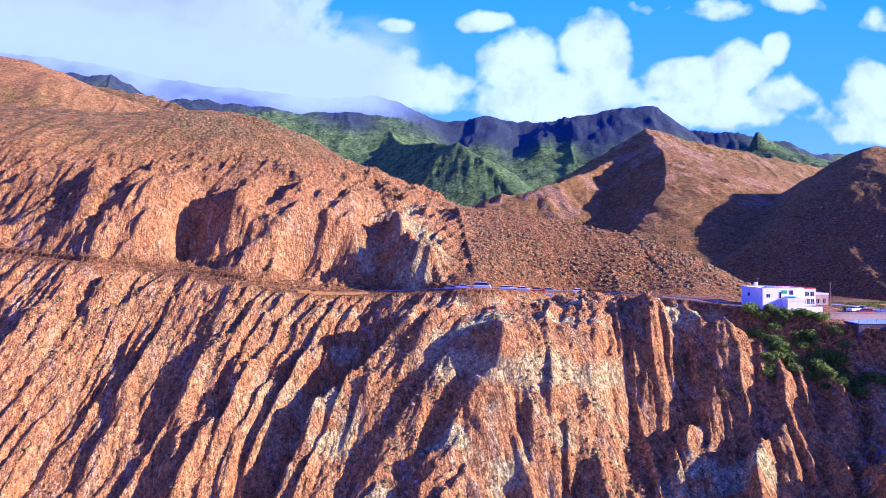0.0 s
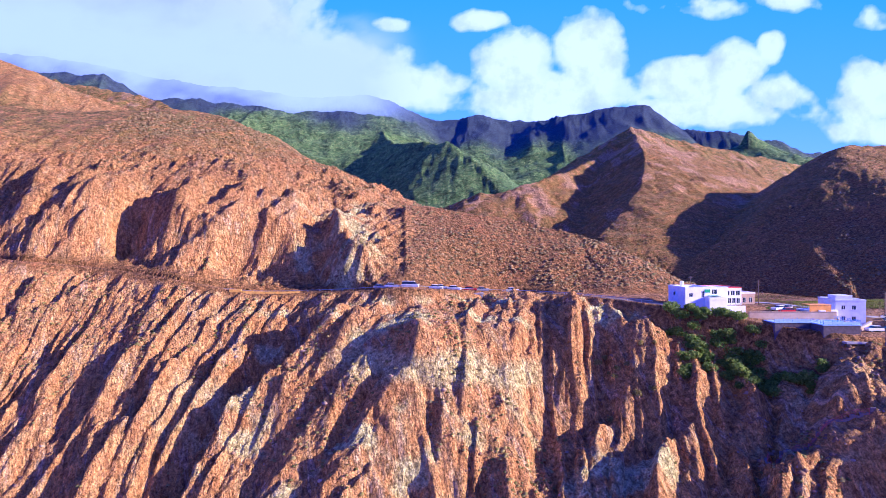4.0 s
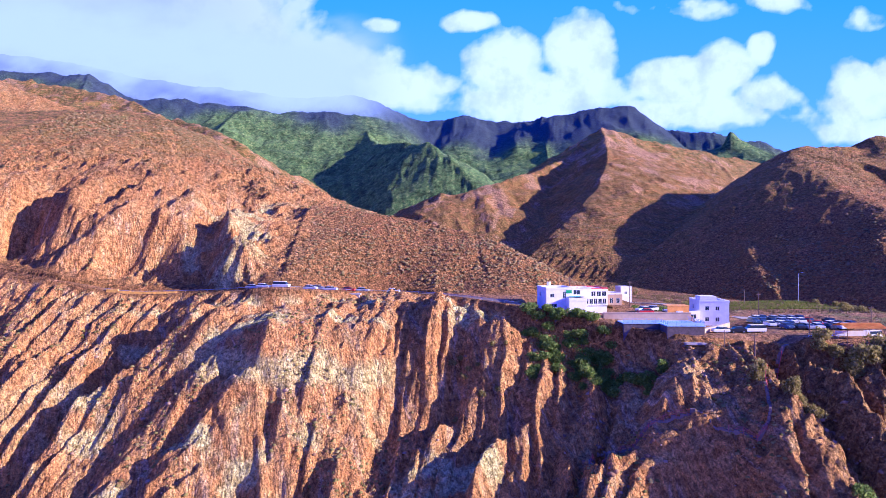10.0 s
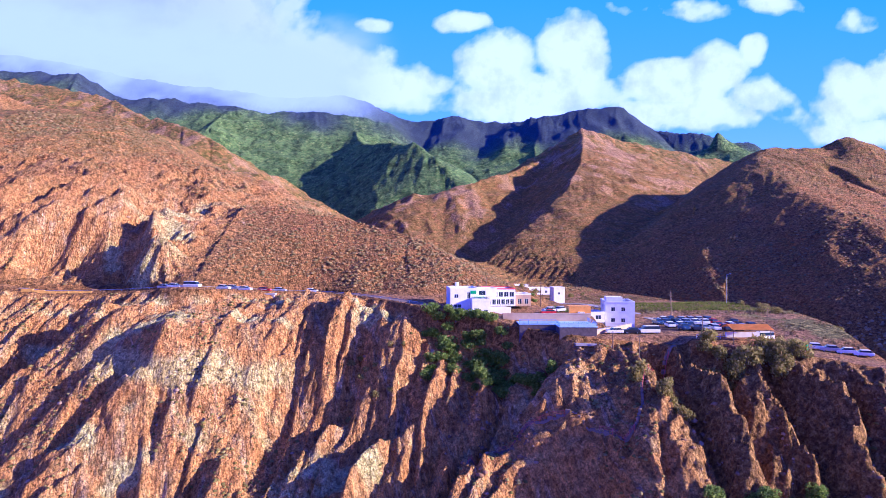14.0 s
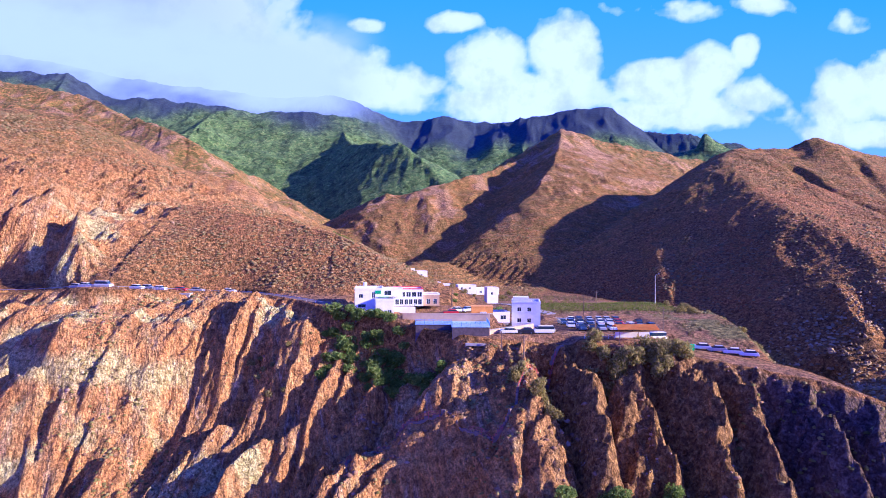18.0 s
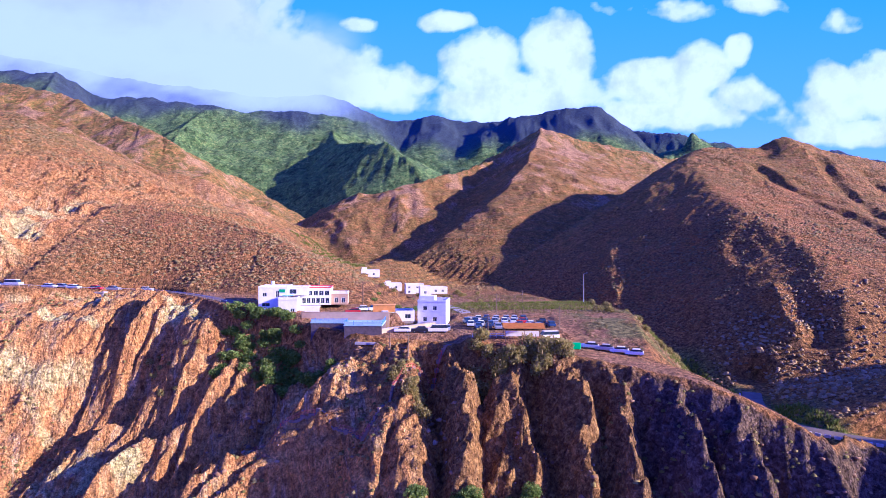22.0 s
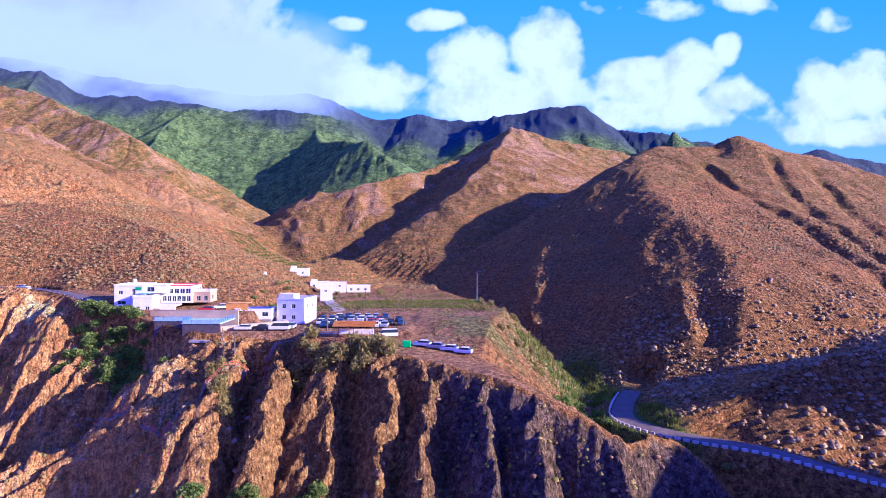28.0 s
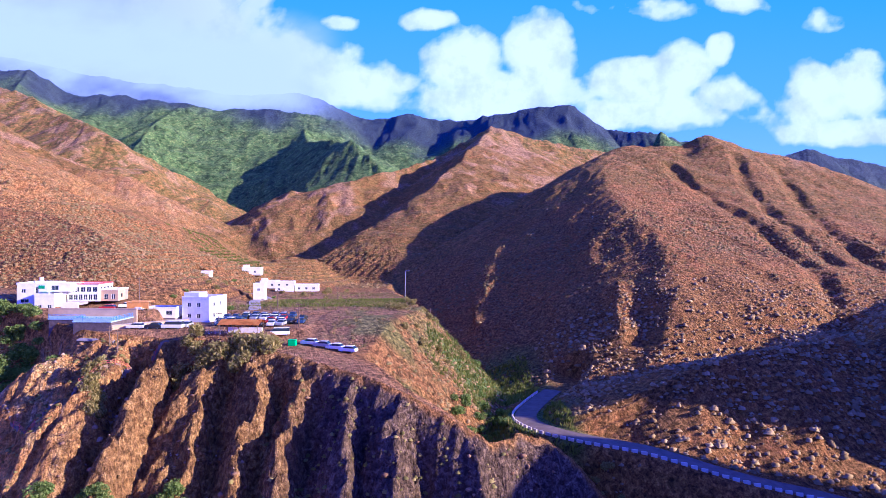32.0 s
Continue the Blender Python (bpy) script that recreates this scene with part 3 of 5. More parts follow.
    for pts, high, half in SPURS:
        _, ds, _, rs = nearest(fx, fy, curve([(x, y, 0) for x, y in pts], 3))
        core = np.maximum(1 - ds / half, 0)
        core = core ** 1.2 if high > 0 else core * core * (3 - 2 * core)
        acc = acc + (high * 0.6 if half > 12.5 else high) * core * step01(rs, 0, 1.1 * half)
    forms[hit] = acc
    # leaning ribs of the headland: short bright sides, long shaded ones
    saw = X + fbm(X / 9, Y / 7, 5, 82, 0.62) * 5.0 - 0.12 * front
    crests = [128, 138.5, 150, 161.5, 171, 182, 191, 206, 222, 240]
    drop = np.interp(saw, [v for c in crests for v in (c, c + 3.4)], [v for c, e in zip(crests, crests[1:] + [256]) for v in (0, -0.85 * (e - c))])
    cliff = cliff + drop * step01(front, 0.3, 6.5) * step01(X, 124, 132)
    # crests with a steep shaded side and a long sunlit one, and the hollows between them
    hit = (Y > 90) & (Y < 215) & (X > -150) & (X < 230)
    fx, fy = wx[hit], wy[hit]
    up, down = np.zeros_like(fx), np.zeros_like(fx)
    for pts, high, half in CRESTS + HOLLOWS:
        _, ds, sd, rs = nearest(fx, fy, curve([(x, y, 0) for x, y in pts], 3))
        if high > 0:
            up = np.maximum(up, high * np.maximum(1 - ds / np.where(sd > 0, half * 1.25, half * 0.62), 0) * step01(rs, -0.2 * half, 0.9 * half))
        else:
            down = np.minimum(down, high * step01(1 - ds / half, 0, 1) * step01(rs, 0, half))
    relief = np.zeros_like(cliff)
    relief[hit] = up + down
    cliff = cliff + relief * step01(front, 1, 9)
    plateau = plateau + np.where(back > 8.5, forms, 0)
    near = np.where(behind, plateau, cliff)
    rock = np.where(behind, bad, amount)
    streak = ridged((along + warp * 0.6 + depth * lean) / 4.6, depth / 38, 3, 73)
    thread = ridged((along + warp * 0.3 + depth * lean) / 1.9, depth / 15, 3, 89)
    near = near + rock * ((streak - 0.2) * 1.5 + (thread - 0.2) * (0.5 + 0.3 * rightness) + fbm(X / 1.7, Y / 1.7, 2, 67, 0.65) * (0.45 + 0.35 * rightness) + (ridged(X / 4.2, Y / 4.2, 3, 74) - 0.2) * (0.6 + 0.7 * rightness) + (ridged(X / 9, Y / 9, 2, 78) - 0.2) * 0.8)
    H = H + np.where(X > 215, forms * 0.55, 0)
    H = np.where(behind, smax(H, np.where(X > 215, near - forms, near), 1.0), np.where(X > 205, smax(H, near, 1.5), near))
    # low field terraces above the village
    farm = step01(Y, 205, 225) * step01(Y, 450, 420) * step01(X, 20, 40) * step01(X, 178, 165) * step01(H, 62, 54)
    s = H / 1.7
    f = s - np.floor(s)
    H = H + farm * ((np.floor(s) + step01(f, 0.72, 1.0)) * 1.7 - H)
    # the valley road on its bench
    zr, dr, _, _ = nearest(X, Y, curve(VALLEY_ROAD))
    H = H + (zr - H) * step01(dr, 9, 3.8)
    H = np.maximum(H, -6 + fbm(X / 30, Y / 30, 3, 68) * 2)
    for x0, x1, y0, y1, level in PADS:
        inside = np.minimum(np.minimum(X - x0, x1 - X), np.minimum(Y - y0, y1 - Y))
        H = H + (level - H) * step01(inside, -2.5, 0.5)
    masks["cliff"] = np.where(behind, bad * (1 - 0.6 * step01(H + fbm(X / 18, Y / 18, 3, 95) * 16, 64, 88)), step01(front, 0.2, 2.6 - 1.2 * rightness))
    masks["far"] = step01(Y, 560, 760) * step01(far - mid, -15, 10)
    masks["plateau"] = np.where(behind, step01(top - hill, -1, 2) * step01(Y, 330, 260), 0) * step01(edge - X, -2, 6)
    grain = fbm(X / 13, Y / 5, 3, 69)
    masks["dark"] = step01(X + fbm(X / 20, Y / 20, 2, 75) * 12, 116, 140) * masks["cliff"]
    masks["ash"] = step01(X + fbm(X / 9, Y / 9, 3, 85) * 8, 164, 184) * masks["cliff"]
    masks["rocky"] = step01(fbm(X / 16, Y / 16, 4, 87, 0.6) + 0.25 * fbm(X / 70, Y / 70, 2, 88) + 0.25 * step01(np.hypot(X - 285, Y - 720), 90, 40), 0.16, 0.34) * step01(Y, 440, 540) * (1 - masks["far"])
    # share of painted haze and shade, growing with distance and height
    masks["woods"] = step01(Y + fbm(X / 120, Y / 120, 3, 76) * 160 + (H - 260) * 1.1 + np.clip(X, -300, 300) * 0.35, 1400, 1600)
    masks["olive"] = step01(Y + fbm(X / 40, Y / 40, 3, 79) * 90, 330, 430) * (0.55 + 0.45 * step01(Y + X * -0.3, 560, 700)) * (1 - masks["far"])
    # upper left hill: scrub tone that also paints in the shade lying there
    masks["olive"] = np.maximum(masks["olive"], 0.75 * step01(H + fbm(X / 25, Y / 25, 3, 86) * 22, 92, 122) * step01(X, 30, -30) * step01(Y, 420, 380) * (1 - masks["cliff"] * 0.5))
    masks["pale"] = step01(grain, 0.15, 0.5) * masks["cliff"] * step01(X, -70, -10) * step01(X, 130, 80)
    masks["pale"] = np.maximum(masks["pale"], 0.75 * step01(np.abs(H - 30 - 5 * fbm(X / 12, Y / 12, 3, 55)), 4.5, 1.5) * step01(X, -14, 0) * step01(X, 52, 40) * masks["cliff"])
    masks["grass"] = step01(fbm(X / 25, Y / 25, 3, 70), -0.1, 0.3) * step01(X + fbm(X / 14, Y / 14, 3, 80) * 9, 187, 198) * step01(X, 245, 225) * step01(Y, 122, 136) * step01(Y, 260, 230)
    tufts = fbm(X / 7, Y / 7, 3, 96)
    verge = step01(X, 168, 178) * step01(X, 204, 194) * step01(Y, 147, 152) * step01(Y, 216, 196)
    field = step01(Y, 184, 189) * step01(Y, 226, 215) * step01(X, 134, 140) * step01(X, 186, 178)
    masks["grass"] = np.maximum(masks["grass"], np.maximum(0.6 * verge, 0.55 * field) * step01(tufts, -0.3, 0.25) * behind)
    return H, masks

# ---- the ground sheet ----


def spaced(*stretches):
    out = []
    for a, b, step in stretches:
        out.extend(np.arange(a, b, step))
    return np.array(out)


def sheet(name, ys, us, label, category):
    """A strip of the ground between the given distances, finer near the camera's way."""
    U, YY = np.meshgrid(us, ys)
    half = 125 + 0.73 * np.maximum(YY, 0)
    XX = 100 + np.where(np.abs(U) <= 1, U * half, np.sign(U) * (half + (np.abs(U) - 1) * 900))
    H, masks = terrain(XX, YY)
    me = bpy.data.meshes.new(name)
    rows, cols = XX.shape
    co = np.stack([XX, YY, H], -1).astype(np.float32).reshape(-1)
    idx = np.arange(rows * cols).reshape(rows, cols)
    quads = np.stack([idx[:-1, :-1], idx[:-1, 1:], idx[1:, 1:], idx[1:, :-1]], -1).reshape(-1)
    me.vertices.add(rows * cols)
    me.vertices.foreach_set("co", co)
    me.loops.add(len(quads))
    me.loops.foreach_set("vertex_index", quads.astype(np.int32))
    me.polygons.add(len(quads) // 4)
    me.polygons.foreach_set("loop_start", np.arange(0, len(quads), 4, dtype=np.int32))
    me.polygons.foreach_set("use_smooth", np.ones(len(quads) // 4, bool))
    me.update(calc_edges=True)
    for key, val in masks.items():
        at = me.attributes.new(key, "FLOAT", "POINT")
        at.data.foreach_set("value", np.ascontiguousarray(val, dtype=np.float32).reshape(-1))
    me.materials.append(GROUND)
    return tagged(new(name, me), label, category, kind="structure")


edge_u = np.concatenate([np.linspace(1.008, 1.32, 40), [1.45, 1.7, 2.1, 2.7, 3.5, 4.5]])
wide = np.concatenate([-edge_u[::-1], np.linspace(-1, 1, 1000), edge_u])
near_y = spaced((-400, 40, 40), (40, 100, 2.0), (100, 206, 0.34), (206, 330, 0.8), (330, 621, 2.0))
far_y = np.concatenate([near_y[-1:], spaced((near_y[-1] + 3.5, 900, 3.5), (900, 1700, 7), (1700, 4600, 100))])
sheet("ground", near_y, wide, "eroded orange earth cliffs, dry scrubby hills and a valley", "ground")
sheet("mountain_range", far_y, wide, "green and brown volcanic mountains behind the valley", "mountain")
# ---- the sky's backdrop ----


def sky_backdrop():
    xs, zs = np.linspace(-3300, 3500, 900), np.linspace(-50, 2100, 300)
    XX, ZZ = np.meshgrid(xs, zs)
    # place on the sky in degrees-like units of 1 per 1000 m
    u, v = XX / 1000, ZZ / 1000
    bank = np.zeros_like(u)
    for cu, cv, ru, rv, a in CLOUDS:
        bank = np.maximum(bank, a * np.clip(1.4 - np.sqrt(((u - cu) / ru) ** 2 + ((v - cv) / rv) ** 2), 0, 1))
    n1 = fbm(u * 5, v * 6, 6, 300, 0.55)
    dens = bank + n1 * 0.62 - 0.46 + fbm(u * 17, v * 20, 4, 310, 0.55) * 0.2
    me = bpy.data.meshes.new("sky_backdrop")
    rows, cols = XX.shape
    me.vertices.add(rows * cols)
    co = np.stack([XX, np.full_like(XX, 2160.0) , ZZ], -1).astype(np.float32).reshape(-1)
    me.vertices.foreach_set("co", co)
    idx = np.arange(rows * cols).reshape(rows, cols)
    quads = np.stack([idx[:-1, :-1], idx[:-1, 1:], idx[1:, 1:], idx[1:, :-1]], -1).reshape(-1)
    me.loops.add(len(quads))
    me.loops.foreach_set("vertex_index", quads.astype(np.int32))
    me.polygons.add(len(quads) // 4)
    me.polygons.foreach_set("loop_start", np.arange(0, len(quads), 4, dtype=np.int32))
    me.update(calc_edges=True)
    at = me.attributes.new("cloud", "FLOAT", "POINT")
    at.data.foreach_set("value", dens.astype(np.float32).reshape(-1))
    m = bpy.data.materials.new("sky_and_cloud")
    m.use_nodes = True
    n, l = m.node_tree.nodes, m.node_tree.links
    n.remove(n["Principled BSDF"])
    em = n.new("ShaderNodeEmission")
    pos = n.new("ShaderNodeNewGeometry").outputs["Position"]
    c = calc(n, l, "ADD", attribute(n, "cloud"), calc(n, l, "MULTIPLY", calc(n, l, "SUBTRACT", noise_node(n, l, 0.006, 6, 0.55, pos, 0.6), 0.5), 0.4))
    sep = n.new("ShaderNodeSeparateXYZ")
    l.new(pos, sep.inputs[0])
    hgt = calc(n, l, "DIVIDE", sep.outputs[2], 1300.0, True)
    blue = ramp(n, l, hgt, [(0.2, (0.44, 0.55, 0.58)), (0.45, (0.26, 0.445, 0.57)), (0.75, (0.18, 0.385, 0.58))])
    white = ramp(n, l, noise_node(n, l, 0.006, 6, 0.6, pos), [(0.32, (0.76, 0.69, 0.67)), (0.52, (1.06, 0.92, 0.77))])
    bank_side = calc(n, l, "DIVIDE", calc(n, l, "MULTIPLY", calc(n, l, "ADD", sep.outputs[0], 150.0), -1.0), 900.0, True)
    white = mix(n, l, calc(n, l, "MULTIPLY", bank_side, 0.85), white, (0.57, 0.50, 0.49))
    f = ramp(n, l, c, [(0.0, (0, 0, 0)), (0.10, (0.28, 0.28, 0.28)), (0.26, (0.85, 0.85, 0.85)), (0.5, (1, 1, 1))])
    l.new(mix(n, l, f, blue, white), em.inputs[0])
    em.inputs[1].default_value = 0.48
    l.new(em.outputs[0], n["Material Output"].inputs[0])
    me.materials.append(m)
    return tagged(new("sky_backdrop", me), "blue sky with white cumulus and grey cloud over the ridge", "sky", kind="structure")


# centre x, centre height, half width, half height, weight (kilometres)
CLOUDS = [(0.264, 0.70, 0.17, 0.15, 1.2), (0.544, 0.745, 0.15, 0.15, 1.25), (0.40, 0.60, 0.36, 0.11, 1.2), (0.905, 0.64, 0.22, 0.11, 1.2), (1.045, 0.70, 0.13, 0.10, 1.2), (1.175, 0.77, 0.055, 0.07, 1.0),
          (1.205, 0.60, 0.15, 0.09, 1.1), (0.965, 0.54, 0.40, 0.08, 1.2), (1.545, 0.60, 0.17, 0.14, 1.2), (1.505, 0.68, 0.10, 0.08, 1.1), (1.66, 0.64, 0.14, 0.15, 1.2), (1.625, 0.48, 0.24, 0.07, 1.1)]
CLOUDS += [(0.154, 0.863, 0.11, 0.045, 1.0), (-0.186, 0.853, 0.09, 0.04, 0.85), (0.905, 0.913, 0.27, 0.05, 0.72), (1.225, 0.935, 0.13, 0.04, 0.7), (1.575, 0.862, 0.10, 0.06, 0.75), (-1.2, 0.70, 0.9, 0.4, 1.6), (-0.85, 0.85, 0.46, 0.26, 1.5),
           (-0.456, 0.68, 0.36, 0.15, 1.3), (-0.10, 0.63, 0.32, 0.09, 0.95), (-0.58, 0.92, 0.16, 0.12, 0.9), (2.2, 0.7, 0.4, 0.3, 1.0), (-2.2, 0.8, 0.8, 0.4, 1.0)]
sky_backdrop()


def ridge_cloud():
    """Soft cloud resting on the crest of the main ridge."""
    xs, zs = np.linspace(-1500, 20, 190), np.linspace(240, 760, 80)
    XX, ZZ = np.meshgrid(xs, zs)
    crest = np.interp(XX, [p[0] for p in MAIN], [p[2] for p in MAIN])
    n1 = fbm(XX / 130, ZZ / 60, 5, 320, 0.55)
    soft = step01(ZZ + n1 * 75, crest - 150, crest + 30) * step01(ZZ + n1 * 60, crest + 230, crest + 60)
    soft = soft * step01(XX, 0, -220) * step01(XX + n1 * 80, -1480, -1250)
    me = bpy.data.meshes.new("ridge_cloud")
    rows, cols = XX.shape
    me.vertices.add(rows * cols)
    me.vertices.foreach_set("co", np.stack([XX, 1500 + 0.08 * (ZZ - 300) + 14 * fbm(XX / 150, ZZ / 80, 2, 321), ZZ], -1).astype(np.float32).reshape(-1))
    idx = np.arange(rows * cols).reshape(rows, cols)
    quads = np.stack([idx[:-1, :-1], idx[:-1, 1:], idx[1:, 1:], idx[1:, :-1]], -1).reshape(-1)
    me.loops.add(len(quads))
    me.loops.foreach_set("vertex_index", quads.astype(np.int32))
    me.polygons.add(len(quads) // 4)
    me.polygons.foreach_set("loop_start", np.arange(0, len(quads), 4, dtype=np.int32))
    me.update(calc_edges=True)
    at = me.attributes.new("cloud", "FLOAT", "POINT")
    at.data.foreach_set("value", soft.astype(np.float32).reshape(-1))
    m = bpy.data.materials.new("thin_cloud")
    m.use_nodes = True
    n, l = m.node_tree.nodes, m.node_tree.links
    n.remove(n["Principled BSDF"])
    em, tr, mx = n.new("ShaderNodeEmission"), n.new("ShaderNodeBsdfTransparent"), n.new("ShaderNodeMixShader")
    em.inputs[0].default_value, em.inputs[1].default_value = (0.86, 0.78, 0.62, 1), 0.45
    l.new(calc(n, l, "MULTIPLY", attribute(n, "cloud"), 0.97), mx.inputs[0])
    l.new(tr.outputs[0], mx.inputs[1])
    l.new(em.outputs[0], mx.inputs[2])
    l.new(mx.outputs[0], n["Material Output"].inputs[0])
    me.materials.append(m)
    return tagged(new("ridge_cloud", me), "thin grey cloud lying on the mountain crest", "cloud", kind="stuff")


ridge_cloud()

# ---- building kit ----


def ground_z(x, y):
    h, _ = terrain(np.atleast_1d(np.array(x, float)), np.atleast_1d(np.array(y, float)))
    return h


def part(name, bm, mat, parent=None, label="", m=None, smooth=False):
    """Links a bmesh as one mesh object under a thing or part."""
    me = bpy.data.meshes.new(name)
    bm.to_mesh(me)
    bm.free()
    if smooth:
        me.polygons.foreach_set("use_smooth", np.ones(len(me.polygons), bool))
    me.materials.append(mat)
    ob = new(name, me)
    if parent:
        ob.parent = parent
    if m:
        ob.matrix_basis = m
    if label:
        tagged(ob, label)
    return ob


def thing(name, m, label, category, group="", kind=""):
    ob = new(name)
    ob.empty_display_size = 0.5
    ob.matrix_basis = m
    return tagged(ob, label, category, group, kind)


def box(bm, x0, y0, z0, x1, y1, z1, bevel=0.0):
    r = bmesh.ops.create_cube(bm, size=1, matrix=Matrix.LocRotScale(((x0 + x1) / 2, (y0 + y1) / 2, (z0 + z1) / 2), None, (x1 - x0, y1 - y0, z1 - z0)))
    if bevel:
        edges = list({e for v in r["verts"] for e in v.link_edges})
        bmesh.ops.bevel(bm, geom=edges, offset=bevel, segments=1, affect="EDGES")
    return bm


def boxed(*args, **kw):
    return box(bmesh.new(), *args, **kw)


def rod(bm, a, b, r, n=6, r2=None):
    a, b = Vector(a), Vector(b)
    bmesh.ops.create_cone(bm, cap_ends=True, segments=n, radius1=r, radius2=r if r2 is None else r2, depth=(b - a).length,
                          matrix=Matrix.Translation((a + b) / 2) @ (b - a).to_track_quat("Z", "Y").to_matrix().to_4x4())
    return bm


def pierced(w, h, thick, holes):
    """A wall in the local xz plane, front at y = 0, with openings (x0, z0, x1, z1) cut through it."""
    bm = bmesh.new()
    xs = sorted({0, w, *(v for o in holes for v in (o[0], o[2]))})
    zs = sorted({0, h, *(v for o in holes for v in (o[1], o[3]))})
    for xa, xb in zip(xs[:-1], xs[1:]):
        for za, zb in zip(zs[:-1], zs[1:]):
            cx, cz = (xa + xb) / 2, (za + zb) / 2
            if not any(o[0] < cx < o[2] and o[1] < cz < o[3] for o in holes):
                box(bm, xa, 0, za, xb, thick, zb)
    bmesh.ops.remove_doubles(bm, verts=bm.verts, dist=1e-4)
    return bm


WHITE = plain("white_limewash", (0.80, 0.79, 0.77), 0.85, 0.10, 0.7)
BEIGE = plain("beige_render", (0.50, 0.35, 0.20), 0.9, 0.15, 0.6)
CONCRETE = plain("weathered_concrete", (0.36, 0.32, 0.29), 0.9, 0.25, 0.8)
# stone darkened in its colour to hold the shade on the terrace front
DARKWALL = plain("shade_dark_stone_wall", (0.11, 0.085, 0.09), 0.9, 0.35, 1.4)
RED = plain("red_roof_tile", (0.55, 0.08, 0.06), 0.7, 0.2, 2.0)
REDPAINT = plain("faded_red_paint", (0.60, 0.13, 0.09), 0.7, 0.25, 1.5)
BLUEPAINT = plain("blue_paint", (0.10, 0.25, 0.60), 0.6, 0.15, 1.5)
PALEBLUE = plain("pale_blue_wall", (0.42, 0.58, 0.80), 0.8, 0.12, 0.8)
ORANGE = plain("orange_awning", (0.80, 0.36, 0.04), 0.7, 0.15, 1.0)
YELLOW = plain("ochre_yellow_wall", (0.74, 0.42, 0.04), 0.85, 0.25, 0.8)
GREENPAINT = plain("green_plastic", (0.05, 0.50, 0.12), 0.5, 0.1, 1.0)
GLASS = plain("dark_window_glass", (0.03, 0.045, 0.07), 0.12, 0.2, 1.0, 0.0, 0.6)
METAL = plain("galvanised_metal", (0.45, 0.46, 0.48), 0.45, 0.15, 3.0, 0.8)
WOOD = plain("weathered_wood", (0.20, 0.14, 0.09), 0.9, 0.3, 3.0)
ASPHALT = plain("worn_asphalt", (0.17, 0.125, 0.10), 0.9, 0.3, 0.5)
TYRE = plain("tyre_rubber", (0.02, 0.02, 0.02), 0.9, 0.2, 3.0)


def window(parent, x, z, w, h, y=0.0):
    """Pane set back in its opening, with a frame and a sill."""
    win = part("window", boxed(x, y + 0.10, z, x + w, y + 0.14, z + h), GLASS, parent, "dark glass window")
    bm = bmesh.new()
    for a in ((x, z, x + 0.07, z + h), (x + w - 0.07, z, x + w, z + h), (x, z + h - 0.07, x + w, z + h), (x, z, x + w, z + 0.07), (x + w / 2 - 0.03, z + 0.07, x + w / 2 + 0.03, z + h - 0.07)):
        box(bm, a[0], y + 0.05, a[1], a[2], y + 0.098, a[3])
    part("frame", bm, WHITE, win)
    part("sill", boxed(x - 0.08, y - 0.08, z - 0.09, x + w + 0.08, y + 0.04, z - 0.005, bevel=0.015), WHITE, win)
    return win


def house(m, w, d, h, front, side, label, wall=WHITE, edge=WHITE, parapet=0.5, group="", name="house", left=(), roofbox=None):
    """A flat-roofed house: front at local y = 0, w wide, d deep; front, side (its right) and left list windows as x, z, w, h."""
    t = 0.28
    ob = thing(name, m, label, "house", group)
    part("front_wall", pierced(w, h, t, [(a, b, a + c, b + e) for a, b, c, e in front]), wall, ob)
    for a in front:
        window(ob, *a)
    right = part("side_wall", pierced(d - 2 * t, h, t, [(a, b, a + c, b + e) for a, b, c, e in side]), wall, ob, m=pose(w, t, 0, 0, 0, 90))
    for a in side:
        window(right, *a)
    lw = part("side_wall", pierced(d - 2 * t, h, t, [(a, b, a + c, b + e) for a, b, c, e in left]), wall, ob, m=pose(0, d - t, 0, 0, 0, -90))
    for a in left:
        window(lw, *a)
    part("back_wall", boxed(0, d - t, 0, w, d, h), wall, ob)
    part("roof", boxed(t, t, h - 0.3, w - t, d - t, h - 0.08), CONCRETE, ob)
    bm = bmesh.new()
    for a in ((-0.06, -0.06, w + 0.06, t), (-0.06, d - t, w + 0.06, d + 0.06), (-0.06, t, t, d - t), (w - t, t, w + 0.06, d - t)):
        box(bm, a[0], a[1], h + 0.003, a[2], a[3], h + parapet)
    part("parapet", bm, edge, ob)
    part("floor_slab", boxed(t, t, -0.6, w - t, d - t, 0.02), CONCRETE, ob)
    if roofbox:
        x0, y0, x1, y1, rh = roofbox
        part("roof_room", boxed(x0, y0, h - 0.08, x1, y1, h + rh, bevel=0.03), wall, ob)
    return ob


def railing(bm_post, bm_rail, pts, height=1.0, gap=1.8, r=0.035, rails=(1.0, 0.55)):
    """Posts and rails along points, into two bmeshes."""
    for a, b in zip(pts[:-1], pts[1:]):
        a, b = Vector(a), Vector(b)
        n = max(1, round((b - a).length / gap))
        for i in range(n):
            p = a.lerp(b, i / n)
            rod(bm_post, p - Vector((0, 0, 0.15)), p + Vector((0, 0, height)), r, 5)
        for k in rails:
            rod(bm_rail, a + Vector((0, 0, height * k)), b + Vector((0, 0, height * k)), r * 0.8, 5)


# ---- houses ----
big = thing("main_house", pose(86.6, 165.2, 43.3, 0, 0, 6), "large white flat-roofed house in three joined blocks", "house")
big.scale = (0.88, 0.88, 0.88)


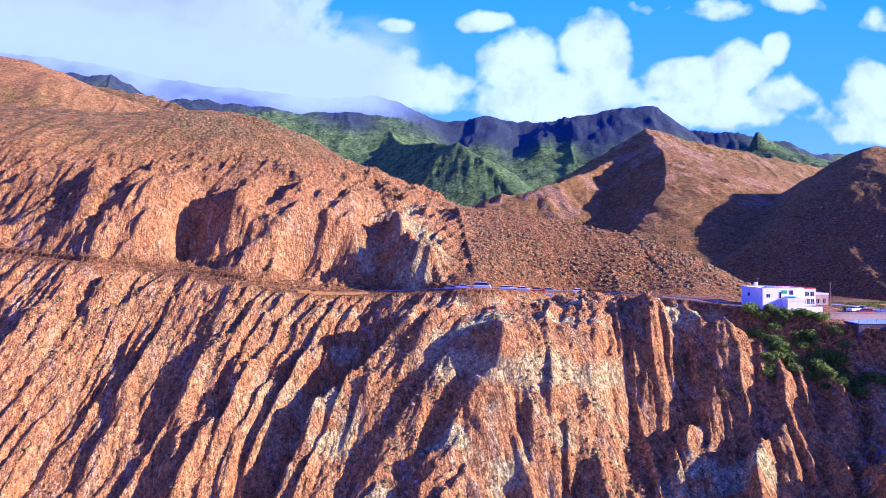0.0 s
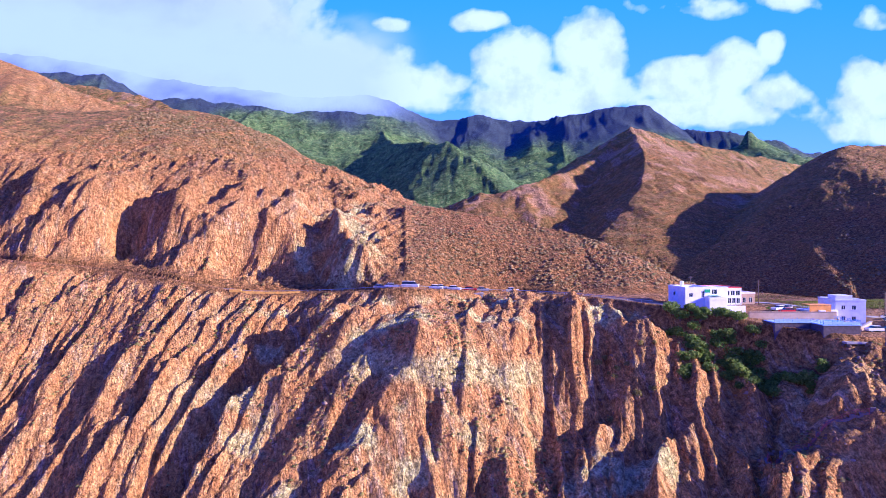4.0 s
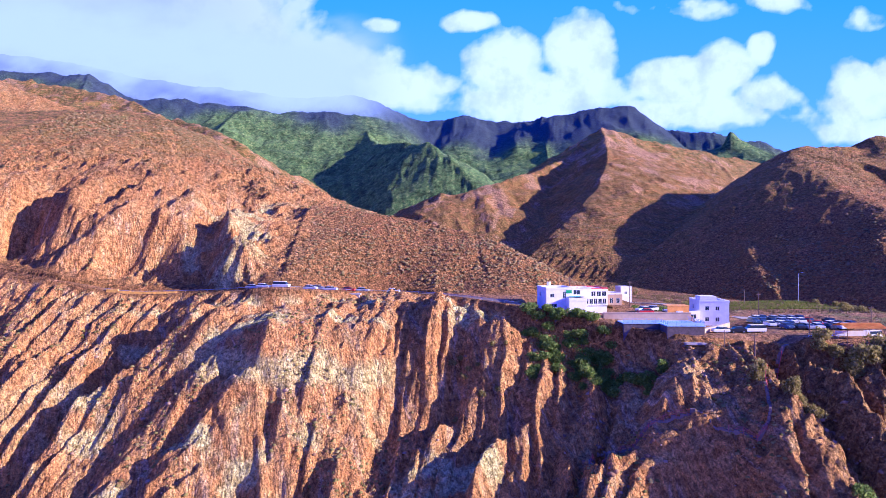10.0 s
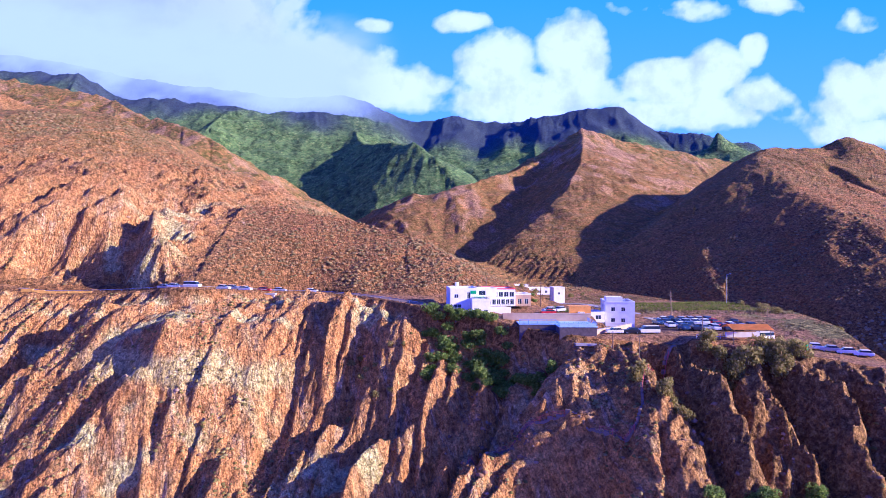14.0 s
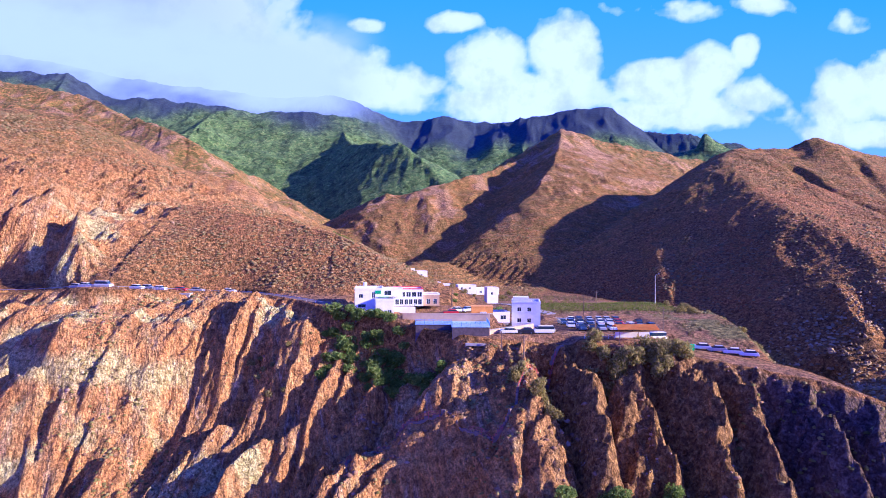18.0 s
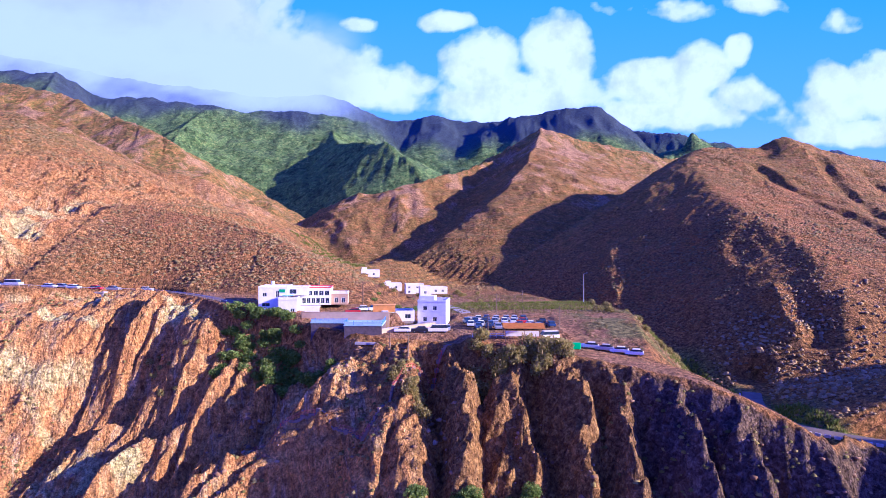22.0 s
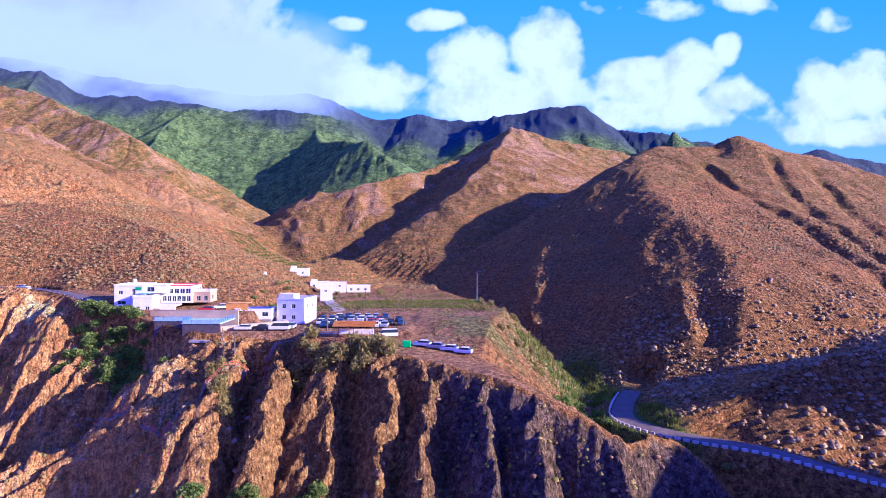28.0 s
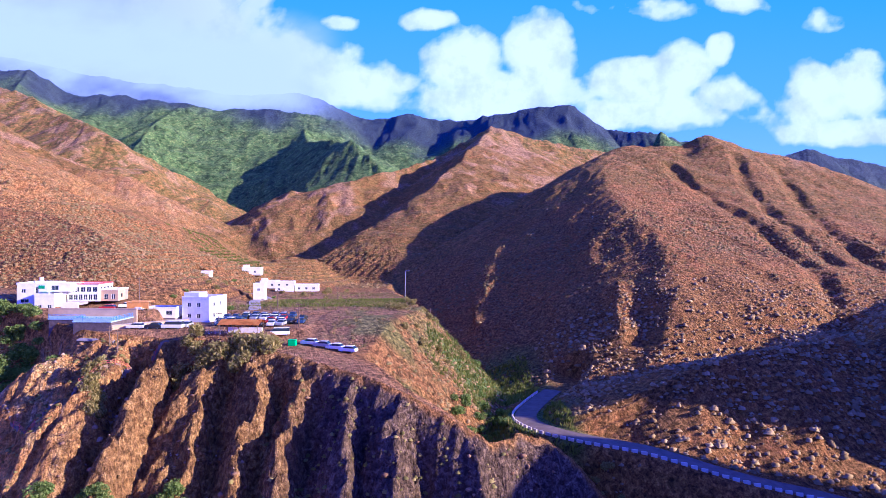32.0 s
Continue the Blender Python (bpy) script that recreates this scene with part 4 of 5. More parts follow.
def block(x, y, z, w, d, h, front, side, left=(), wall=WHITE, edge=WHITE, parapet=0.45, name="wing"):
    """One wing of the main house, with its windows."""
    body = part(name, pierced(w, h, 0.28, [(a, b, a + c, b + e) for a, b, c, e in front]), wall, big, m=pose(x, y, z))
    bm = bmesh.new()
    box(bm, 0, d - 0.28, 0, w, d, h)
    box(bm, 0.28, 0.28, h - 0.3, w - 0.28, d - 0.28, h - 0.06)
    part("back_wall", bm, wall, body)
    part("side_wall", pierced(d - 0.56, h, 0.28, [(a, b, a + c, b + e) for a, b, c, e in side]), wall, body, m=pose(w, 0.28, 0, 0, 0, 90))
    part("side_wall", pierced(d - 0.56, h, 0.28, [(a, b, a + c, b + e) for a, b, c, e in left]), wall, body, m=pose(0, d - 0.28, 0, 0, 0, -90))
    bm = bmesh.new()
    for a in ((-0.08, -0.08, w + 0.08, 0.28), (-0.08, d - 0.28, w + 0.08, d + 0.08), (-0.08, 0.28, 0.28, d - 0.28), (w - 0.28, 0.28, w + 0.08, d - 0.28)):
        box(bm, a[0], a[1], h + 0.003, a[2], a[3], h + parapet)
    part("parapet", bm, edge, body)
    for a in front:
        x0, z0, ww, hh = a
        part("window", boxed(x0, 0.12, z0, x0 + ww, 0.16, z0 + hh), GLASS, body, "dark glass window")
        bm = bmesh.new()
        for q in ((x0, z0, x0 + 0.07, z0 + hh), (x0 + ww - 0.07, z0, x0 + ww, z0 + hh), (x0 + 0.07, z0 + hh - 0.07, x0 + ww - 0.07, z0 + hh), (x0 + ww / 2 - 0.03, z0, x0 + ww / 2 + 0.03, z0 + hh - 0.07)):
            box(bm, q[0], 0.06, q[1], q[2], 0.118, q[3])
        part("window_frame", bm, WHITE, body)
    for a in side:
        part("window", boxed(w - 0.16, 0.28 + a[0], a[1], w - 0.12, 0.28 + a[0] + a[2], a[1] + a[3]), GLASS, body, "dark glass window")
    return body


block(0, 0, -0.6, 8.6, 11, 7.0, [(1.2, 4.6, 1.3, 1.1), (5.2, 4.4, 1.0, 1.9), (1.0, 1.6, 2.4, 1.0)], [(2, 4.6, 1.2, 1.1)], [(3, 4.6, 1.2, 1.1)], parapet=0.6)
block(6.4, -2.6, -1.6, 5.6, 7.0, 4.6, [(1.0, 0.9, 1.0, 1.2), (3.6, 0.9, 1.2, 1.2)], [(1.0, 1.0, 1.2, 1.2)], parapet=0.9)
block(12.0, 5.0, 0.9, 9.4, 10.5, 5.3, [(0.5 + 1.75 * i, 3.0, 1.45, 1.5) for i in range(5)] + [(0.5 + 1.45 * i, 0.5, 1.2, 1.7) for i in range(6)], [(1 + 2.4 * i, 3.0, 1.6, 1.4) for i in range(4)] + [(1 + 2.4 * i, 0.5, 1.6, 1.6) for i in range(4)], edge=RED, parapet=0.35)
block(21.5, 6.2, 0.9, 5.2, 8.0, 3.4, [(1.0, 0.6, 1.2, 1.6), (3.2, 0.6, 1.2, 1.6)], [(2, 1.0, 1.4, 1.2)], wall=BEIGE)
block(8.2, 1.5, 4.2, 6.5, 6.5, 2.4, [(0.8, 0.5, 2.2, 1.4)], [], parapet=0.25, name="upper_wing")
bm = bmesh.new()
box(bm, 9.9, -1.8, -3.2, 18.5, -1.4, 1.2, bevel=0.03)
part("terrace_wall", bm, WHITE, big)
bm, bq = bmesh.new(), bmesh.new()
railing(bm, bq, [(12.2, -1.6, 1.2), (18.4, -1.6, 1.2), (18.4, 4.8, 1.2)], 0.9, 1.5, 0.04)
bm.free()
for px, py in ((12.2, -1.6), (13.7, -1.6), (15.3, -1.6), (16.9, -1.6), (18.4, -1.6), (18.4, 0.0), (18.4, 1.6), (18.4, 3.2)):
    part("railing_post", rod(bmesh.new(), (px, py, 1.2), (px, py, 2.1), 0.04, 6), METAL, big)
part("railing_rail", bq, METAL, big)
part("terrace_floor", boxed(12.05, -1.39, 0.2, 18.3, 4.98, 0.9), CONCRETE, big)
part("awning", boxed(7.2, -1.9, 4.2, 10.4, 0.6, 4.32, bevel=0.03), plain("green_awning", (0.10, 0.35, 0.30), 0.8), big, "faded green sun awning")
part("sign_board", boxed(6.2, -0.1, 5.2, 8.0, -0.02, 6.2, bevel=0.02), plain("green_board", (0.05, 0.35, 0.12), 0.6), big, "plain green board")
part("roof_tank", rod(bmesh.new(), (3, 8, 6.9), (3, 8, 8.3), 0.6, 12), WHITE, big)

house(pose(129.3, 168.5, 38.9, 0, 0, -7), 7.8, 10, 6.4, [(1.5, 4.1, 1.1, 1.2), (4.2, 4.1, 1.1, 1.2), (1.5, 1.1, 1.1, 1.2), (4.2, 1.1, 1.1, 1.2)], [(2.0, 4.1, 1.1, 1.2), (5.8, 4.1, 1.1, 1.2), (2.0, 1.1, 1.1, 1.2)],
      "two-storey white cube house with small dark windows", roofbox=(0.3, 0.5, 4.6, 5.0, 1.6), left=[(3, 4.1, 1.1, 1.2)])
house(pose(121, 165.5, 40.2, 0, 0, 7), 7.6, 6, 2.6, [(1.2, 0.8, 1.2, 1.2), (5.0, 0.8, 1.6, 1.2)], [], "low white annexe with terrace roof", parapet=0.3)
house(pose(127.5, 237, float(ground_z(127.5 + 4, 237 + 1)[0]) - 0.1, 0, 0, 8), 4.4, 5, 6.4, [(1.5, 4.0, 1.0, 1.0)], [(1.8, 3.6, 1.0, 1.2)], "slim white tower-like house beside a lane")
far_group = "white village houses in the valley"
house(pose(118, 303, float(ground_z(118 + 4, 303 + 1)[0]) - 0.1, 0, 0, 8), 9, 8, 4.6, [(1.2, 2.9, 1.1, 1.0), (5.2, 2.9, 1.1, 1.0), (1.2, 0.6, 1.1, 1.2)], [(2, 2.8, 1, 1.2)], "white two-storey village house", group=far_group)
house(pose(127.2, 305, float(ground_z(127.2 + 4, 305 + 1)[0]) - 0.1, 0, 0, 8), 11.5, 8, 3.0, [(1.5, 1.0, 1.2, 1.2), (5, 1.0, 1.2, 1.2), (8.5, 1.0, 1.2, 1.2)], [(2, 1, 1, 1.2)], "long low white village house", group=far_group)
house(pose(106, 318, float(ground_z(106 + 4, 318 + 1)[0]) - 0.1, 0, 0, 8), 9, 8, 3.4, [(1.4, 1.2, 1.1, 1.2), (5.6, 1.2, 1.1, 1.2)], [(2, 1.2, 1, 1.2)], "white village house on a bank", group=far_group, roofbox=(0.5, 1, 3.5, 4, 1.6))
house(pose(92, 332, float(ground_z(92 + 4, 332 + 1)[0]) - 0.1, 0, 0, 8), 10, 8, 3.4, [(1.4, 1.0, 1.1, 1.2), (6.2, 1.0, 1.1, 1.2)], [], "low white village house with annexe", group=far_group, roofbox=(0.4, 1, 3.2, 5, 1.8))
house(pose(72, 261, 47.7, 0, 0, 8), 8.4, 7, 4.4, [(1.4, 1.6, 1.1, 1.2), (5.4, 1.6, 1.1, 1.2)], [(2, 1.6, 1, 1.2)], "white house with red roof edge on the slope", edge=RED, group=far_group)
house(pose(84, 290, 44.5, 0, 0, 8), 6.5, 6, 2.8, [(1.0, 0.8, 1.1, 1.2)], [], "small white house beside the lane", group=far_group)

# ---- terraces, walls and decks below the houses ----
deck = thing("terrace_block", pose(112.6, 147, 35.1), "stone terrace block with shade in its wall colour and a blue railing", "terrace")
part("wall", boxed(0, 0, -5, 9, 13, 6.2, bevel=0.04), DARKWALL, deck)
part("side_wall", boxed(-9, 5, -3, -0.003, 13, 6.2, bevel=0.04), DARKWALL, deck)
part("deck", boxed(-0.15, -0.15, 6.203, 9.15, 13, 6.45, bevel=0.03), PALEBLUE, deck, "pale blue terrace floor")
part("side_deck", boxed(-9.15, 4.85, 6.203, -0.153, 13, 6.45, bevel=0.03), PALEBLUE, deck, "pale blue terrace floor")
RUN = [(-9, 5, 6.45), (0, 5, 6.45), (0, 0, 6.45), (9, 0, 6.45), (9, 12.5, 6.45)]
pm0 = None
for a, b in zip(RUN[:-1], RUN[1:]):
    cnt = max(2, round(math.dist(a, b) / 1.2))
    for i in range(cnt):
        q = [a[k] + (b[k] - a[k]) * i / cnt for k in range(3)]
        if pm0 is None:
            pm0 = part("railing_post", rod(bmesh.new(), (0, 0, 0), (0, 0, 1.0), 0.045, 5), BLUEPAINT, deck, m=pose(*q)).data
        else:
            o = new("railing_post", pm0)
            o.parent = deck
            o.location = q
bq = bmesh.new()
railing(bmesh.new(), bq, RUN, 1.0, 1.2, 0.045, (1.0, 0.7, 0.4))
part("railing_rails", bq, BLUEPAINT, deck)
for i in range(4):
    part("blue_panel", boxed(0.1 + 2.2 * i, -0.05, 6.55, 2.2 + 2.2 * i, 0.0, 7.15), PALEBLUE, deck)
for i in range(4):
    part("blue_panel", boxed(-8.9 + 2.2 * i, 4.95, 6.55, -6.8 + 2.2 * i, 5.0, 7.15), PALEBLUE, deck)
lit = thing("retaining_wall", pose(121.3, 147.3, 36.2, 0, 0, 47), "pale rendered retaining wall above the parked cars", "wall")
part("wall", boxed(0, 0, -3, 19, 0.5, 4.3, bevel=0.04), BEIGE, lit)
part("coping", boxed(-0.1, -0.1, 4.303, 19.1, 0.6, 4.45), CONCRETE, lit)
yard = thing("courtyard_wall", pose(100, 157.4, 38.0), "long beige courtyard wall below the main house", "wall")
part("wall", boxed(0, 0, -3, 22.5, 0.5, 5.4, bevel=0.04), BEIGE, yard)
part("coping", boxed(-0.06, -0.08, 5.403, 22.56, 0.58, 5.55), BEIGE, yard)
slab = thing("concrete_platform", pose(115.7, 143.2, 37.4), "bare concrete platform on piers", "platform")
part("slab", boxed(0, 0, 0, 6.6, 4, 0.5, bevel=0.04), CONCRETE, slab)
part("pier", boxed(5.3, 0.2, -7, 6.4, 1.4, -0.003), CONCRETE, slab)
part("pier", boxed(0.3, 2.2, -4, 1.4, 3.4, -0.003), CONCRETE, slab)
part("side_wall", boxed(6.603, 0, -2.5, 8.4, 3, 0.2), CONCRETE, slab)
kiosk = house(pose(143.6, 141.5, 36.4), 5.6, 4.5, 2.9, [(0.8, 1.0, 0.9, 0.9), (3.8, 0.3, 0.9, 2.0)], [], "pale blue hut with a railed roof terrace", wall=PALEBLUE, edge=WHITE, parapet=0.2, name="hut")
bm, bq = bmesh.new(), bmesh.new()
railing(bm, bq, [(-0.6, -0.4, 3.1), (7.6, -0.4, 3.1)], 1.0, 1.3, 0.04)
bm.free()
for px in (-0.6, 0.8, 2.1, 3.5, 4.9, 6.2, 7.6):
    part("railing_post", rod(bmesh.new(), (px, -0.4, 3.1), (px, -0.4, 4.1), 0.04, 6), WHITE, kiosk)
part("railing_rail", bq, WHITE, kiosk)
cafe = thing("shelter", pose(150.2, 138.6, 39.7), "open shelter with an orange pitched awning roof", "shelter")
for px in (0.2, 4.4, 8.6):
    for py in (0.2, 5.0):
        part("post", rod(bmesh.new(), (px, py, -1.2), (px, py, 2.3), 0.07), WOOD, cafe)
bm = bmesh.new()
vs = [bm.verts.new(p) for p in ((-0.3, -0.4, 2.3), (9.1, -0.4, 2.3), (9.1, 2.6, 3.3), (-0.3, 2.6, 3.3), (-0.3, 5.6, 2.3), (9.1, 5.6, 2.3))]
bm.faces.new((vs[0], vs[1], vs[2], vs[3]))
bm.faces.new((vs[3], vs[2], vs[5], vs[4]))
bmesh.ops.solidify(bm, geom=bm.faces[:], thickness=0.12)
part("roof", bm, ORANGE, cafe)
part("counter", boxed(0.5, 4.6, -0.2, 8.4, 5.0, 1.1), WHITE, cafe)
awn = thing("awning", pose(118.0, 161.5, 42.6), "orange shade awning on four posts", "awning")
for px, py in ((0, 0), (5.5, 0), (0, 3), (5.5, 3)):
    part("post", rod(bmesh.new(), (px, py, -0.2), (px, py, 2.3), 0.05), WOOD, awn)
part("cover", boxed(-0.2, -0.2, 2.303, 5.7, 3.2, 2.42, bevel=0.02), ORANGE, awn)
part("curtain", boxed(-0.1, -0.12, 0.6, 5.6, -0.06, 2.25), ORANGE, awn)
bin_ob = thing("waste_container", pose(166.5, 139.5, float(ground_z(166.5, 139.5)[0])), "green plastic waste container by the car park", "container")
part("tub", boxed(-0.9, -0.55, 0, 0.9, 0.55, 1.2, bevel=0.1), GREENPAINT, bin_ob)
part("lid", boxed(-0.95, -0.6, 1.203, 0.95, 0.6, 1.42, bevel=0.08), GREENPAINT, bin_ob)

# ---- cars ----


def car_kind(paint, van=False, n=[0]):
    """One parked car standing far below the ground, for copying."""
    n[0] += 1
    L, W = (4.9, 1.9) if van else (4.1, 1.74)
    ob = thing("van" if van else "car", pose(0, 0, 0), paint[0], "van" if van else "car", "parked cars")
    prof = [(-L / 2, 0.35), (-L / 2, 0.95), (-L / 2 + 0.9, 1.02), (L / 2 - 0.1, 1.0), (L / 2, 0.6), (L / 2, 0.35)] if not van else [(-L / 2, 0.35), (-L / 2, 1.1), (-L / 2 + 0.6, 1.15), (L / 2, 1.15), (L / 2, 0.35)]
    top = [(-L / 2 + 0.85, 1.0), (-L / 2 + 1.55, 1.46), (L / 2 - 0.75, 1.5), (L / 2 - 0.15, 1.0)] if not van else [(-L / 2 + 0.5, 1.13), (-L / 2 + 1.1, 1.9), (L / 2 - 0.08, 1.95), (L / 2 - 0.02, 1.13)]

    def prism(pts, w):
        bm = bmesh.new()
        f = bm.faces.new([bm.verts.new((x, -w / 2, z)) for x, z in pts])
        r = bmesh.ops.extrude_face_region(bm, geom=[f])
        bmesh.ops.translate(bm, vec=(0, w, 0), verts=[v for v in r["geom"] if isinstance(v, bmesh.types.BMVert)])
        bmesh.ops.recalc_face_normals(bm, faces=bm.faces)
        bmesh.ops.bevel(bm, geom=bm.edges[:], offset=0.05, segments=1, affect="EDGES")
        return bm
    part("body", prism(prof, W), paint[1], ob)
    part("cabin_glass", prism([(x * 0.985, z - 0.03) for x, z in top], W - 0.24), GLASS, ob)
    part("roof_panel", boxed(top[1][0] + 0.05, -W / 2 + 0.14, top[1][1] - 0.03, top[2][0] - 0.05, W / 2 - 0.14, top[2][1] + 0.03, bevel=0.03), paint[1], ob)
    for x in (-L / 2 + 0.8, L / 2 - 0.8):
        for y in (-W / 2 + 0.02, W / 2 - 0.22):
            wheel = part("wheel", rod(bmesh.new(), (x, y, 0.31), (x, y + 0.2, 0.31), 0.31, 12), TYRE, ob)
            part("rim", rod(bmesh.new(), (x, y - 0.01, 0.31), (x, y + 0.21, 0.31), 0.17, 8), METAL, wheel)
    for y in (-0.6, 0.6):
        part("headlight", boxed(-L / 2 - 0.02, y - 0.16, 0.68, -L / 2 + 0.05, y + 0.16, 0.84), METAL, ob)
    return ob


PAINTS = [("white parked hatchback beside others", plain("white_car_paint", (0.80, 0.77, 0.70), 0.45, 0.03)), ("silver parked hatchback beside others", plain("silver_car_paint", (0.45, 0.44, 0.42), 0.4, 0.05, 1, 0.2)),
          ("dark blue parked car beside others", plain("blue_car_paint", (0.03, 0.06, 0.16), 0.4, 0.1)), ("red parked car beside others", plain("red_car_paint", (0.45, 0.03, 0.03), 0.25, 0.1)), ("black parked car beside others", plain("black_car_paint", (0.03, 0.03, 0.035), 0.25, 0.1))]
VANP = ("white parked delivery van beside others", PAINTS[0][1])
KINDS = {}


def park(kind, x, y, turn, z=None):
    z = float(ground_z(x, y)[0]) if z is None else z
    m = pose(x, y, z + 0.01, 0, 0, turn)
    if kind not in KINDS:
        KINDS[kind] = car_kind(VANP if kind == "van" else PAINTS[kind], kind == "van")
        KINDS[kind].matrix_basis = m
    else:
        copy_thing(KINDS[kind], m)


for kind, x, back, turn in (("van", 11.5, 3.2, 8), (0, 6.0, 3.0, 10), (1, 2.5, 2.9, 10), (0, 19, 3.3, 12), (0, 24.5, 3.2, 12), (3, 29.5, 3.2, 8), (1, 33.5, 3.3, 6), (0, 43, 3.4, 4), (1, 20.5, 6.3, 12)):
    yr = float(np.interp(x, [p[0] for p in RIM], [p[1] for p in RIM]))
    park(kind, x, yr + back, 180 - turn)
rng = random.Random(5)
for x, y, turn, kind in ((126.4, 149.3, 3, 0), (130.6, 149.6, 0, 4), (135.0, 149.8, 2, "van"), (137.2, 152.8, 90, 1)):
    park(kind, x, y, turn)
for row, (y, x0, count) in enumerate(((153.5, 145, 7), (159, 143.5, 9), (165.5, 142.5, 9), (171.5, 143.5, 7))):
    for i in range(count):
        if rng.random() < 0.86:
            park(rng.choice([0, 0, 0, 1, 1, 2, 3, 4]), x0 + 2.55 * i + rng.uniform(-0.2, 0.2), y + rng.uniform(-0.3, 0.3), 90 + rng.uniform(-6, 6) + (180 if rng.random() < 0.5 else 0))
park("van", 161.5, 147.2, 12)
for i in range(4):
    x = 170 + 3.1 * i
    park([0, 1, 0, 0][i], x, 141.5 - 1.1 * i, -18)
for x, y, turn, kind in ((114, 169, 20, 0), (117, 170.5, 40, 1), (112.5, 162.5, 5, 3), (121, 163, 90, 0)):
    park(kind, x, y, turn)

# ---- roads, rails and paths ----


def ribbon(name, line, width, lift, mat, label, cat):
    """A paved strip along a smooth line, laid over the ground."""
    p = curve(line, 8)
    d = np.gradient(p[:, :2], axis=0)
    d /= np.linalg.norm(d, axis=1)[:, None]
    nrm = np.stack([-d[:, 1], d[:, 0]], 1)
    bm = bmesh.new()
    rows = []
    for (x, y, z), (nx, ny) in zip(p, nrm):
        rows.append([bm.verts.new((x + nx * k * width / 2, y + ny * k * width / 2, z + lift)) for k in (-1, -0.33, 0.33, 1)])
    for a, b in zip(rows[:-1], rows[1:]):
        for i in range(3):
            bm.faces.new((a[i], a[i + 1], b[i + 1], b[i]))
    bmesh.ops.recalc_face_normals(bm, faces=bm.faces)
    r = bmesh.ops.extrude_face_region(bm, geom=bm.faces[:])
    bmesh.ops.translate(bm, vec=(0, 0, -0.25), verts=[v for v in r["geom"] if isinstance(v, bmesh.types.BMVert)])
    ob = part(name, bm, mat)
    return tagged(ob, label, cat, kind="structure")


def shifted(line, off):
    p = curve(line, 6)
    d = np.gradient(p[:, :2], axis=0)
    d /= np.linalg.norm(d, axis=1)[:, None]
    return [(x - dy * off, y + dx * off, z) for (x, y, z), (dx, dy) in zip(p, d)]


upper = [p for p in shifted(RIM, 3.9) if -50 < p[0] < 84]
ribbon("road", upper[::2], 4.4, 0.12, ASPHALT, "narrow asphalt mountain road cut into the slope", "road")
ribbon("road", VALLEY_ROAD[1:], 5.6, 0.12, ASPHALT, "asphalt valley road curving round the hill", "road")
lane = [(146, 176, 39.95), (142, 192, 40.3), (135, 215, 40.9), (131, 236, 41.4), (126, 262, 42.0), (112, 290, 43.2)]
lane = [(x, y, float(ground_z(x, y)[0])) for x, y, _ in lane]
ribbon("lane", lane, 3.6, 0.14, CONCRETE, "concrete lane between the fields to the village", "road")

guard = thing("guard_rail", pose(0, 0, 0), "thin steel guard rail along the cliff road", "rail")
rail_line = [p for p in shifted(RIM, 0.9) if -48 < p[0] < 80]
bm = bmesh.new()
for a, b in zip(rail_line[:-1], rail_line[1:]):
    rod(bm, (a[0], a[1], a[2] + 0.85), (b[0], b[1], b[2] + 0.85), 0.09, 5)
part("beam", bm, METAL, guard)
post = boxed(-0.06, -0.06, -0.3, 0.06, 0.06, 0.85)
pm = bpy.data.meshes.new("post")
post.to_mesh(pm)
post.free()
pm.materials.append(METAL)
run_left = 0.0
for a, b in zip(rail_line[:-1], rail_line[1:]):
    seg = math.dist(a[:2], b[:2])
    while run_left < seg:
        t = run_left / seg
        o = new("post", pm)
        o.parent = guard
        o.location = [a[k] + (b[k] - a[k]) * t for k in range(3)]
        run_left += 4.0
    run_left -= seg

barrier = thing("road_barrier", pose(0, 0, 0), "low barrier of whitewashed blocks along the valley road", "barrier")
bm = boxed(-0.65, -0.2, -0.5, 0.65, 0.2, 0.5, bevel=0.06)
km = bpy.data.meshes.new("block")
bm.to_mesh(km)
bm.free()
km.materials.append(plain("weathered_whitewash", (0.62, 0.54, 0.44), 0.9, 0.2, 0.8))
line = shifted(VALLEY_ROAD, -3.4)
# the blocks stand on the outer edge of the bend
run_left = 0.0
for a, b in zip(line[8:-1], line[9:]):
    seg = math.dist(a[:2], b[:2])
    while run_left < seg and a[0] < 330:
        t = run_left / seg
        o = new("block", km)
        o.parent = barrier
        o.matrix_basis = pose(*[a[k] + (b[k] - a[k]) * t + (0.15 if k == 2 else 0) for k in range(3)], 0, 0, math.degrees(math.atan2(b[1] - a[1], b[0] - a[0])))
        run_left += 1.95
    run_left -= seg

